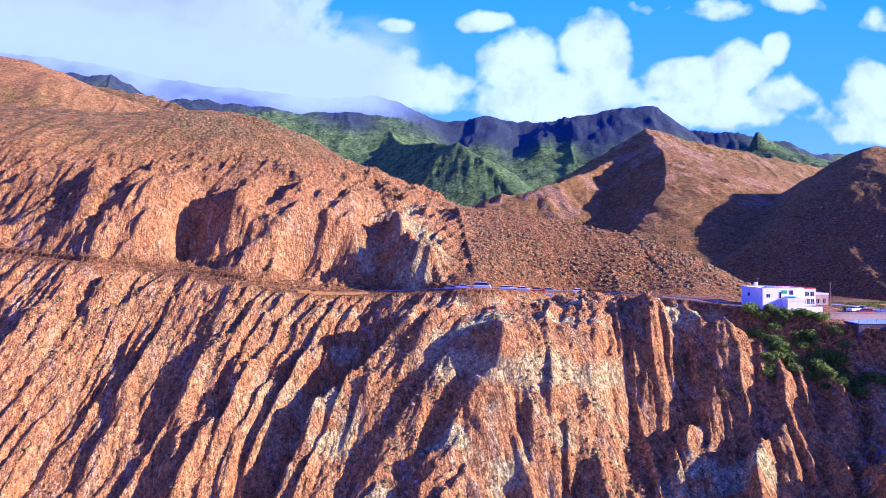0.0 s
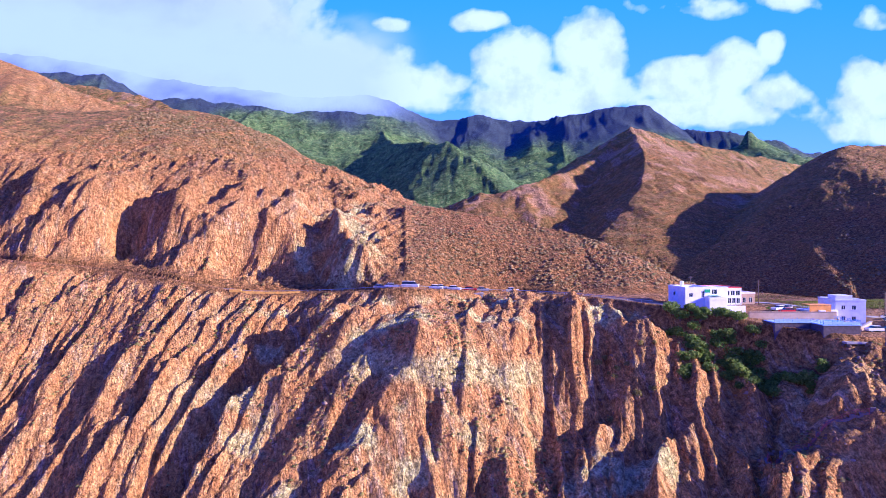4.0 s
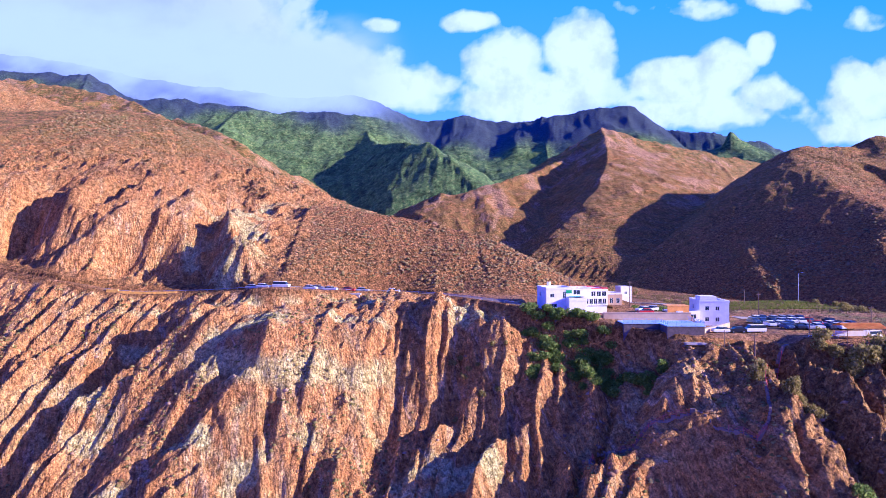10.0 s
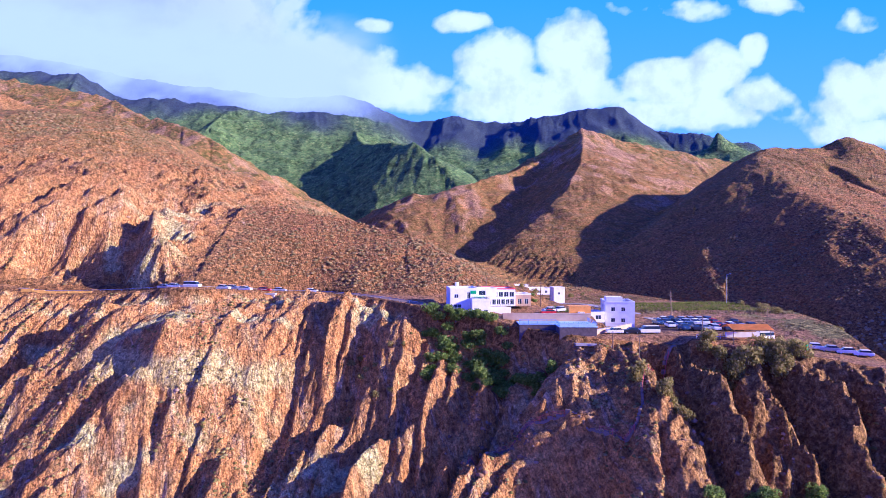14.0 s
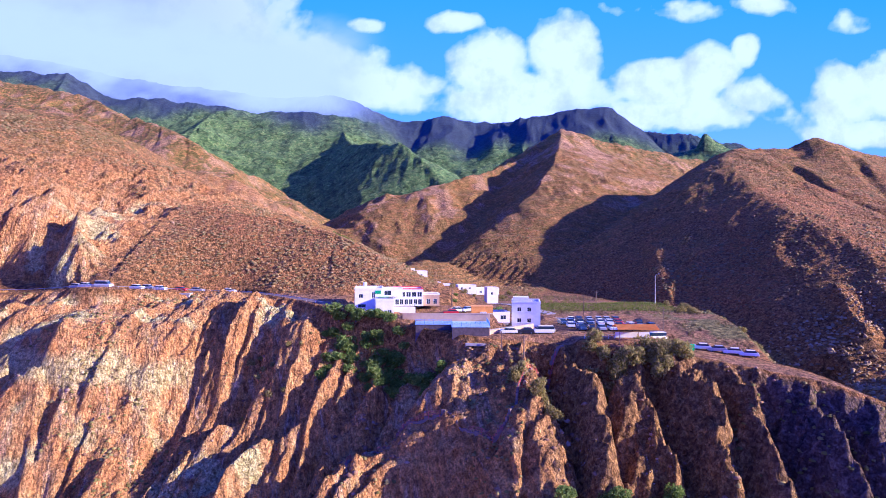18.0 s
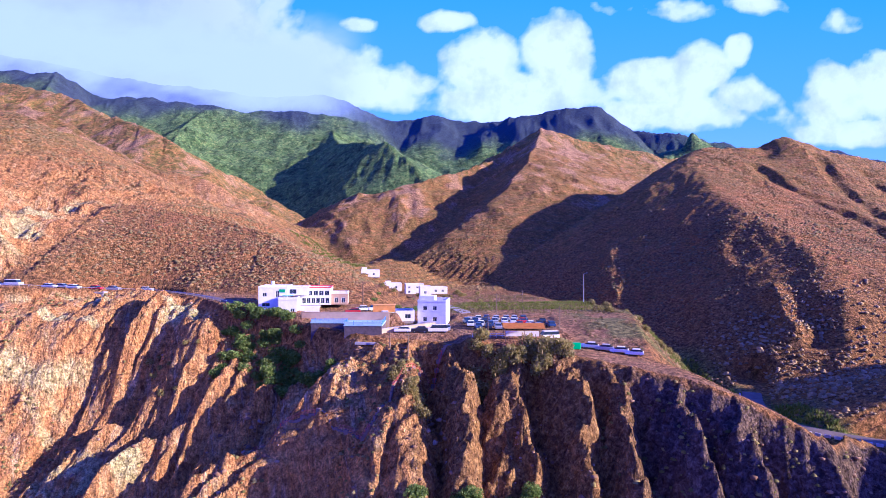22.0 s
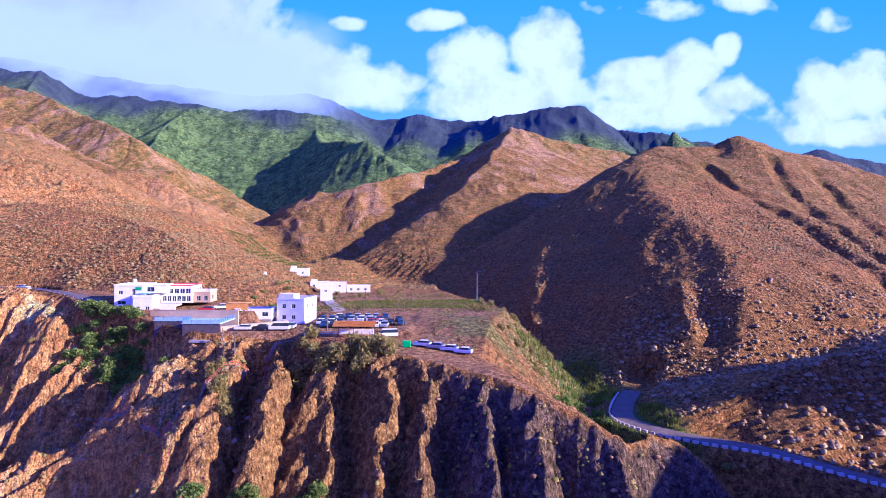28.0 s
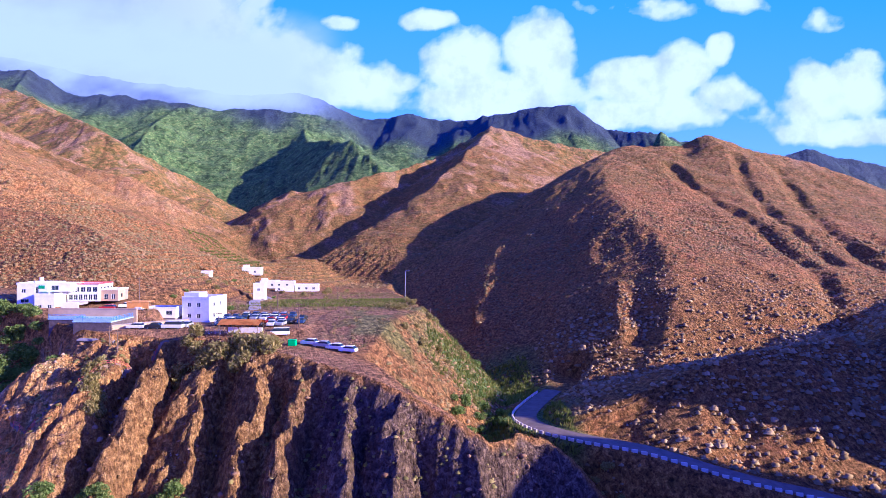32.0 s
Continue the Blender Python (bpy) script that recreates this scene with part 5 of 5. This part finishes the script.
# yellow wall and stone works beside the cliff road
yw = thing("road_parapet", pose(0, 0, 0), "ochre-yellow parapet on the outer edge of the cliff road", "wall")
span = [p for p in shifted(RIM, 0.35) if -48 < p[0] < -22]
bm = bmesh.new()
for a, b in zip(span[:-1], span[1:]):
    box(bm, min(a[0], b[0]), min(a[1], b[1]) - 0.2, a[2] - 1.8, max(a[0], b[0]) + 0.02, max(a[1], b[1]) + 0.2, a[2] + 0.7)
part("parapet", bm, YELLOW, yw)
bay = thing("stone_bay", pose(11, 192.4, 43.4), "rubble stone wall holding a lay-by", "wall")
for k in range(4):
    for i in range(12 - (k % 2)):
        part("stone", boxed(-5.4 + i * 0.93 + 0.46 * (k % 2), -0.1 + rng.uniform(-0.06, 0.06), k * 0.72, -4.52 + i * 0.93 + 0.46 * (k % 2), 0.9, k * 0.72 + 0.68, bevel=0.06), CONCRETE, bay)
hut = thing("stone_shelter", pose(31.2, 186.2, 43.4), "small stone arch shelter below the road", "shelter")
part("pillar", boxed(-2.0, 0, -1.5, -1.1, 2.5, 2.4, bevel=0.06), CONCRETE, hut)
part("pillar", boxed(1.1, 0, -1.5, 2.0, 2.5, 2.4, bevel=0.06), CONCRETE, hut)
part("roof", boxed(-2.3, -0.2, 2.403, 2.3, 2.6, 2.9, bevel=0.05), CONCRETE, hut)
part("back_wall", boxed(-1.09, 2.0, -1.5, 1.09, 2.4, 2.4), DARKWALL, hut)

# footpath down the cliff, with stairs and red rails
FOOT = [(138, 141), (134, 139), (130, 135), (126.5, 129), (125, 124), (122, 120), (117, 122), (111, 127), (105, 129), (98, 131), (92, 132), (90, 130), (91, 127), (92, 124)]
fz = ground_z([p[0] for p in FOOT], [p[1] for p in FOOT])
foot = [(x, y, float(z)) for (x, y), z in zip(FOOT, fz)]
TREAD = plain("worn_path_concrete", (0.24, 0.175, 0.115), 0.9, 0.25, 1.5)
path = thing("footpath", pose(0, 0, 0), "concrete stepped footpath winding down the cliff", "path")
fine = curve(foot, 10)
fzz = ground_z(fine[:, 0], fine[:, 1])
for i, ((x, y, _), z) in enumerate(zip(fine[:-1], fzz)):
    a = math.degrees(math.atan2(fine[i + 1][1] - y, fine[i + 1][0] - x))
    part("step", boxed(-0.1, -0.26, -0.9, 0.9, 0.26, 0.08, bevel=0.02), TREAD, path, m=pose(x, y, float(z), 0, 0, a))
for a, b in ((5, 34), (50, 66), (72, 112)):
    rl = thing("handrail", pose(0, 0, 0), "faded red handrail beside the footpath", "railing", "red handrails")
    pts = [(fine[i][0], fine[i][1] - 0.5, float(fzz[i]) + 0.15) for i in range(a, b, 4)]
    bq, bx = bmesh.new(), bmesh.new()
    railing(bx, bq, pts, 1.05, 50.0, 0.045, (1.0, 0.55))
    bx.free()
    part("rail", bq, REDPAINT, rl)
    post_data = None
    for p in pts:
        if post_data is None:
            post_data = part("post", rod(bmesh.new(), (0, 0, -0.3), (0, 0, 1.05), 0.045, 5), REDPAINT, rl, m=pose(*p)).data
        else:
            o = new("post", post_data)
            o.parent = rl
            o.location = p

# poles
def pole(x, y, h, label, lamp=False, mat=METAL):
    z = float(ground_z(x, y)[0])
    ob = thing("street_lamp" if lamp else "utility_pole", pose(x, y, z), label, "street lamp" if lamp else "pole", "" if lamp else "utility poles")
    part("pole", rod(bmesh.new(), (0, 0, -0.4), (0, 0, h), 0.16, 8, 0.09), mat, ob)
    if lamp:
        part("arm", rod(bmesh.new(), (0, 0, h - 0.1), (0.9, -0.4, h + 0.3), 0.05), mat, ob)
        part("lamp_head", boxed(0.8, -0.6, h + 0.2, 1.4, -0.2, h + 0.36, bevel=0.04), mat, ob)
    else:
        part("crossbar", boxed(-0.7, -0.05, h - 0.6, 0.7, 0.05, h - 0.45), mat, ob)
    return ob


pole(187, 221, 10.4, "tall grey lamp post at the field edge", True)
for x, y, h in ((196, 226, 5.5), (164, 214, 5), (113, 178, 7.5), (152, 181, 6.5), (165, 152, 6), (147, 147.5, 4.5), (128.5, 137, 5), (124, 142, 4.5), (98, 190, 7)):
    pole(x, y, h, "slim wooden utility pole", False, WOOD)

# ---- growth and loose stone ----


def growth_material(name, stops, trans=0.0):
    m, n, l, b = material(name, 0.9)
    geo = n.new("ShaderNodeNewGeometry")
    c = ramp(n, l, geo.outputs["Random Per Island"], stops)
    f = noise_node(n, l, 5.0, 3, 0.7, geo.outputs["Position"])
    l.new(mix(n, l, 0.55, c, ramp(n, l, f, [(0.3, (0.3, 0.3, 0.3)), (0.7, (1, 1, 1))]), "MULTIPLY"), b.inputs["Base Color"])
    if trans:
        t, s = n.new("ShaderNodeBsdfTranslucent"), n.new("ShaderNodeMixShader")
        l.new(c, t.inputs[0])
        s.inputs[0].default_value = trans
        l.new(b.outputs[0], s.inputs[1])
        l.new(t.outputs[0], s.inputs[2])
        l.new(s.outputs[0], n["Material Output"].inputs[0])
    return m


SCRUB = growth_material("dry_scrub_leaves", [(0.0, (0.16, 0.125, 0.035)), (0.35, (0.27, 0.185, 0.052)), (0.6, (0.36, 0.225, 0.068)), (0.8, (0.20, 0.18, 0.045)), (1.0, (0.46, 0.30, 0.10))])
STONE = growth_material("loose_stone", [(0.0, (0.22, 0.12, 0.055)), (0.6, (0.40, 0.24, 0.10)), (1.0, (0.55, 0.38, 0.20))])
PALE_SCRUB = growth_material("pale_spurge_leaves", [(0.0, (0.26, 0.18, 0.06)), (0.5, (0.42, 0.29, 0.11)), (1.0, (0.58, 0.42, 0.18))])
LEAF = growth_material("green_leaves", [(0.0, (0.12, 0.179, 0.0195)), (0.5, (0.228, 0.325, 0.039)), (1.0, (0.408, 0.47, 0.0715))], 0.4)
OLIVE = growth_material("olive_leaves", [(0.0, (0.20, 0.18, 0.035)), (0.5, (0.38, 0.33, 0.07)), (1.0, (0.58, 0.47, 0.13))], 0.4)
CANE = growth_material("cane_and_grass", [(0.0, (0.12, 0.168, 0.013)), (0.5, (0.24, 0.28, 0.0292)), (1.0, (0.408, 0.37, 0.065))], 0.4)


def scattered(name, shape, faces, px, py, pz, size, squash, mat, label, cat, seed, jitter=0.25, sink=0.2):
    """Many small lumps of one shape in one mesh."""
    g = np.random.default_rng(seed)
    n, k = len(px), len(shape)
    ang = g.uniform(0, 2 * np.pi, n)
    c, s = np.cos(ang)[:, None], np.sin(ang)[:, None]
    v = np.repeat(shape[None], n, 0) * (1 + g.uniform(-jitter, jitter, (n, k, 1)))
    x, y, z = v[..., 0], v[..., 1], v[..., 2]
    sx = size[:, None] * g.uniform(0.85, 1.2, (n, 1))
    X = px[:, None] + (x * c - y * s) * sx
    Y = py[:, None] + (x * s + y * c) * size[:, None]
    Z = pz[:, None] + (z * squash - sink) * size[:, None]
    me = bpy.data.meshes.new(name)
    me.vertices.add(n * k)
    me.vertices.foreach_set("co", np.stack([X, Y, Z], -1).astype(np.float32).reshape(-1))
    f = (faces[None] + (np.arange(n) * k)[:, None, None]).reshape(-1)
    me.loops.add(len(f))
    me.loops.foreach_set("vertex_index", f.astype(np.int32))
    me.polygons.add(len(f) // 3)
    me.polygons.foreach_set("loop_start", np.arange(0, len(f), 3, dtype=np.int32))
    me.update(calc_edges=True)
    me.materials.append(mat)
    return tagged(new(name, me), label, cat, kind="stuff")


def dome(seg=7, rings=(0.0, 0.55, 0.9)):
    pts = [(math.cos(2 * math.pi * i / seg + k * 0.4) * math.sqrt(max(0.05, 1 - h * h)), math.sin(2 * math.pi * i / seg + k * 0.4) * math.sqrt(max(0.05, 1 - h * h)), h) for k, h in enumerate(rings) for i in range(seg)]
    pts.append((0, 0, 1.02))
    tri = []
    for k in range(len(rings) - 1):
        for i in range(seg):
            a, b = k * seg + i, k * seg + (i + 1) % seg
            tri += [(a, b, b + seg), (a, b + seg, a + seg)]
    for i in range(seg):
        tri.append(((len(rings) - 1) * seg + i, (len(rings) - 1) * seg + (i + 1) % seg, len(pts) - 1))
    return np.array(pts), np.array(tri)


def ball():
    bm = bmesh.new()
    bmesh.ops.create_icosphere(bm, subdivisions=1, radius=1)
    pts = np.array([v.co[:] for v in bm.verts])
    tri = np.array([[v.index for v in f.verts] for f in bm.faces])
    bm.free()
    return pts, tri


def tuft(blades=9):
    g = np.random.default_rng(3)
    pts, tri = [], []
    for i in range(blades):
        a, r = g.uniform(0, 6.28), g.uniform(0.1, 0.6)
        x, y = math.cos(a) * r, math.sin(a) * r
        h, w = g.uniform(0.7, 1.2), 0.14
        pts += [(x - w * math.sin(a), y + w * math.cos(a), 0), (x + w * math.sin(a), y - w * math.cos(a), 0), (x * 1.9, y * 1.9, h)]
        tri.append((3 * i, 3 * i + 1, 3 * i + 2))
    return np.array(pts), np.array(tri)


g = np.random.default_rng(11)


def sample(n, x0, x1, y0, y1):
    x, y = g.uniform(x0, x1, n), g.uniform(y0, y1, n)
    h, mk = terrain(x, y)
    return x, y, h, mk


# dry scrub over the hillsides
D7, F7 = dome(6, (0.0, 0.62))
sets = [sample(46000, -150, 108, 190, 345), sample(34000, 190, 470, 128, 330), sample(8000, 60, 480, 330, 480), sample(2600, 176, 214, 128, 235)]
x, y, h = (np.concatenate([s[i] for s in sets]) for i in range(3))
mk = {k: np.concatenate([s[3][k] for s in sets]) for k in sets[0][3]}
dens = fbm(x / 18, y / 18, 3, 140) * 0.7 + 0.55 - mk["cliff"] * 1.2 - mk["plateau"] * 2 + np.where((x > 240) & (y < 215), 0.15, 0)
zr, dr, _, _ = nearest(x, y, curve(VALLEY_ROAD))
rz, rd, rs_, _ = nearest(x, y, curve(RIM))
keep = (g.uniform(0, 1, len(x)) < dens) & (dr > 5) & ~((rs_ > 0) & (rd < 9)) & ~((rs_ < 0) & (x < 210))
x, y, h = x[keep], y[keep], h[keep]
size = (0.22 + 0.62 * g.uniform(0, 1, len(x)) ** 2.2) * np.where((x > 235) & (y < 230), 1.15, 1.0) * np.where(y > 300, 1.35, 1.0)
pale_side = (x > 236) & (y < 250)
D8, F8 = dome(7, (0.0, 0.5, 0.85))
scattered("spurge", D8, F8, x[pale_side], y[pale_side], h[pale_side], size[pale_side], 0.9, PALE_SCRUB, "pale rounded spurge bushes on the hill foot", "scrub", 27, 0.42, 0.05)
x, y, h, size = x[~pale_side], y[~pale_side], h[~pale_side], size[~pale_side]
scattered("scrub", D7, F7, x, y, h, size, 0.72, SCRUB, "dry brown and olive scrub bushes on the hillsides", "scrub", 21, 0.28, 0.1)
# loose stone on the cliffs and slopes
B1, T1 = ball()
sets = [sample(9000, -120, 215, 104, 200), sample(7000, 92, 232, 104, 150), sample(2200, -140, 110, 200, 330)]
x, y, h = (np.concatenate([s[i] for s in sets]) for i in range(3))
mk = np.concatenate([s[3]["cliff"] for s in sets])
keep = (fbm(x / 9, y / 9, 3, 141) * 0.9 + 0.15 > g.uniform(0, 1, len(x))) & ((mk > 0.5) | (y > 205))
x, y, h = x[keep], y[keep], h[keep]
scattered("loose_stones", B1, T1, x, y, h, 0.16 + 0.6 * g.uniform(0, 1, len(x)) ** 3.0, 0.65, STONE, "loose boulders and stones on the eroded slopes", "stones", 22, 0.42, 0.3)
# sparse tufts on the cliffs
sets = [sample(12000, -120, 215, 104, 200)]
x, y, h, mk = sets[0]
keep = (fbm(x / 12, y / 12, 3, 142) > 0.12) & (mk["cliff"] > 0.6)
x, y, h = x[keep], y[keep], h[keep]
scattered("cliff_growth", D7, F7, x, y, h, g.uniform(0.2, 0.6, len(x)), 0.8, OLIVE, "sparse olive tufts clinging to the cliffs", "scrub", 23, 0.35, 0.1)
# green valley side and crops
TF, TT = tuft()
x, y, h, mk = sample(5200, 196, 232, 134, 236)
keep = (mk["grass"] + fbm(x / 6, y / 6, 2, 143) * 0.3 > 0.25)
zr, dr, _, _ = nearest(x, y, curve(VALLEY_ROAD))
keep &= dr > 4.5
x, y, h = x[keep], y[keep], h[keep]
scattered("cane_growth", TF, TT, x, y, h, g.uniform(0.5, 1.3, len(x)), 1.0, CANE, "bright green cane and grass in the ravine", "grass", 24, 0.3, 0.05)
DRY = growth_material("dry_grass", [(0.0, (0.22, 0.15, 0.05)), (0.5, (0.36, 0.26, 0.09)), (1.0, (0.30, 0.28, 0.08))])
x, y, h, mk = sample(9000, 128, 206, 140, 300)
keep = (mk["plateau"] > 0.4) & (fbm(x / 9, y / 9, 3, 144) > -0.05) & ~((x < 172) & (y < 184))
x, y, h = x[keep], y[keep], h[keep]
scattered("dry_grass", TF, TT, x, y, h, g.uniform(0.3, 0.8, len(x)), 0.8, DRY, "dry grass tufts on the open village ground", "grass", 28, 0.3, 0.05)
x = np.concatenate([g.uniform(136 + 2 * r, 188, 330) for r in range(8)])
y = np.concatenate([np.full(330, 196 + 5.2 * r) + g.normal(0, 0.45, 330) for r in range(8)])
h, _ = terrain(x, y)
scattered("field_crop", TF, TT, x, y, h, g.uniform(0.4, 0.8, len(x)), 0.9, CANE, "rows of green crops on the terraced field", "crop", 25, 0.3, 0.05)
x = np.concatenate([g.uniform(60 - 8 * r, 100 - 4 * r, 160) for r in range(6)])
y = np.concatenate([np.full(160, 352 + 9 * r) + g.normal(0, 0.8, 160) for r in range(6)])
h, _ = terrain(x, y)
scattered("terrace_crop", TF, TT, x, y, h, g.uniform(0.7, 1.4, len(x)), 0.8, CANE, "green crop rows on the valley terraces", "crop", 26, 0.3, 0.05)


def leaf_mesh(name, seed, n, mat, flat=0.8, leaf=0.2):
    """A lumpy crown, radius 1, of many small turned leaves."""
    r = np.random.default_rng(seed)
    lumps = [(r.uniform(-0.5, 0.5), r.uniform(-0.5, 0.5), r.uniform(0.15, 0.65), r.uniform(0.35, 0.6)) for _ in range(7)]
    verts, tris = [], []
    for i in range(n):
        cx, cy, cz, rad = lumps[i % len(lumps)]
        d = r.normal(0, 1, 3)
        d /= np.linalg.norm(d)
        p = np.array((cx, cy, cz)) + d * rad * r.uniform(0.75, 1.08)
        p[2] = max(p[2], 0.0) * flat
        a, b = r.normal(0, 1, 3), r.normal(0, 1, 3)
        a = a / np.linalg.norm(a) * leaf * r.uniform(0.6, 1.3)
        b = b / np.linalg.norm(b) * leaf * r.uniform(0.4, 0.8)
        k = len(verts)
        verts += [p - a, p + b, p + a, p - b]
        tris.append((k, k + 1, k + 2, k + 3))
    me = bpy.data.meshes.new(name)
    me.from_pydata([tuple(v) for v in verts], [], tris)
    me.materials.append(mat)
    return me


STEM = bmesh.new()
for a in range(5):
    rod(STEM, (0, 0, -0.35), (0.35 * math.cos(a * 1.26), 0.35 * math.sin(a * 1.26), 0.4), 0.05, 5, 0.02)
stem_mesh = bpy.data.meshes.new("stem")
STEM.to_mesh(stem_mesh)
STEM.free()
stem_mesh.materials.append(WOOD)
CROWNS = {("green", i): leaf_mesh("crown", 40 + i, 520, LEAF, 0.8, 0.145) for i in range(3)}
CROWNS.update({("olive", i): leaf_mesh("crown", 50 + i, 520, OLIVE, 0.95, 0.145) for i in range(3)})


def bush(kind, x, y, z, size, label, group, tall=1.0):
    ob = thing("bush", pose(x, y, z, 0, 0, g.uniform(0, 360)), label, "bush", group)
    ob.scale = (size, size, size * tall)
    c = new("crown", CROWNS[(kind, int(g.integers(0, 3)))])
    c.parent = ob
    s = new("stem", stem_mesh)
    s.parent = ob


def thicket(kind, label, group, spots, count, spread, lo, hi, seed, tall=1.0):
    r = random.Random(seed)
    places = [(x + r.uniform(-spread, spread), y + r.uniform(-spread, spread), r.uniform(lo, hi)) for x, y in (r.choice(spots) for i in range(count))]
    heights, _ = terrain(np.array([p[0] for p in places]), np.array([p[1] for p in places]))
    for (x, y, size), z in zip(places, heights):
        bush(kind, x, y, float(z), size, label, group, tall)


thicket("green", "dense green bush below the white house", "green bushes below the house", [(82, 160), (85, 157), (89, 157), (93, 154), (97, 151.5), (100.5, 149), (101, 146), (82, 153), (104.6, 145), (95, 150.6), (87.6, 159), (91, 158), (95, 156), (99, 153), (89, 153), (93, 150), (97, 147)], 104, 2.3, 1.3, 2.6, 1)
thicket("green", "bright green bush on the cliff ledge", "bushes on the ledge", [(109, 143.5), (106.5, 141.5)], 6, 1.2, 1.2, 1.9, 2)
thicket("olive", "large olive-green bush at the cliff edge", "olive bushes at the car park", [(144, 137.5), (148, 136), (152, 135.5), (156, 135.5), (160, 136), (163, 135), (149, 133.5), (158, 133), (146, 132)], 34, 1.9, 1.7, 3.0, 3, 1.2)
thicket("olive", "tall olive bush in the gully", "bushes in the gully", [(126.6, 131.4), (130.0, 124.6), (130.8, 124.2), (131.7, 123.0), (131.9, 121.4)], 16, 1.1, 1.2, 2.2, 4, 1.3)
thicket("green", "bright green bush at the cliff foot", "bushes at the cliff foot", [(131, 106), (135, 106.5), (140, 105.5), (145, 108), (150, 110.5), (153, 110), (143, 106), (137, 105)], 30, 1.6, 1.4, 2.3, 5)
thicket("olive", "olive bush beside the valley road", "bushes beside the valley road", [(229, 133), (234, 130), (239, 127.5), (243, 125), (247, 123), (251, 121), (255, 119.5), (239, 124)], 22, 1.6, 0.9, 1.8, 6)
thicket("olive", "dry olive bush on the terrace slope", "bushes on the terrace slope", [(186, 214), (190, 205), (196, 196), (200, 190), (193, 210), (204, 186), (198, 178), (203, 172), (188, 190), (194, 168), (196, 160)], 26, 4.5, 1.0, 2.1, 7)
thicket("green", "green bush in the ravine", "bushes in the ravine", [(214, 166), (210, 156), (206, 150), (212, 176), (216, 158), (209, 190), (204, 154), (208, 160), (211, 152)], 28, 4.0, 1.1, 2.2, 8)
thicket("olive", "olive bush on the steep gully side", "bushes on the gully side", [(66, 152), (62, 146), (70, 150), (74, 156), (58, 140), (64, 158)], 12, 3.0, 0.7, 1.4, 9)
thicket("green", "garden bush between the houses", "garden bushes", [(128, 190), (140, 186), (118, 195), (110, 205), (95, 260), (80, 278), (100, 296), (125, 262)], 16, 5.0, 1.0, 2.0, 10)
thicket("olive", "dusty bush on the village ground", "bushes in the village", [(150, 186), (160, 190), (138, 204), (118, 222), (146, 245), (108, 240), (158, 262), (140, 285), (118, 285), (100, 275), (150, 300)], 18, 7.0, 0.9, 2.0, 11)
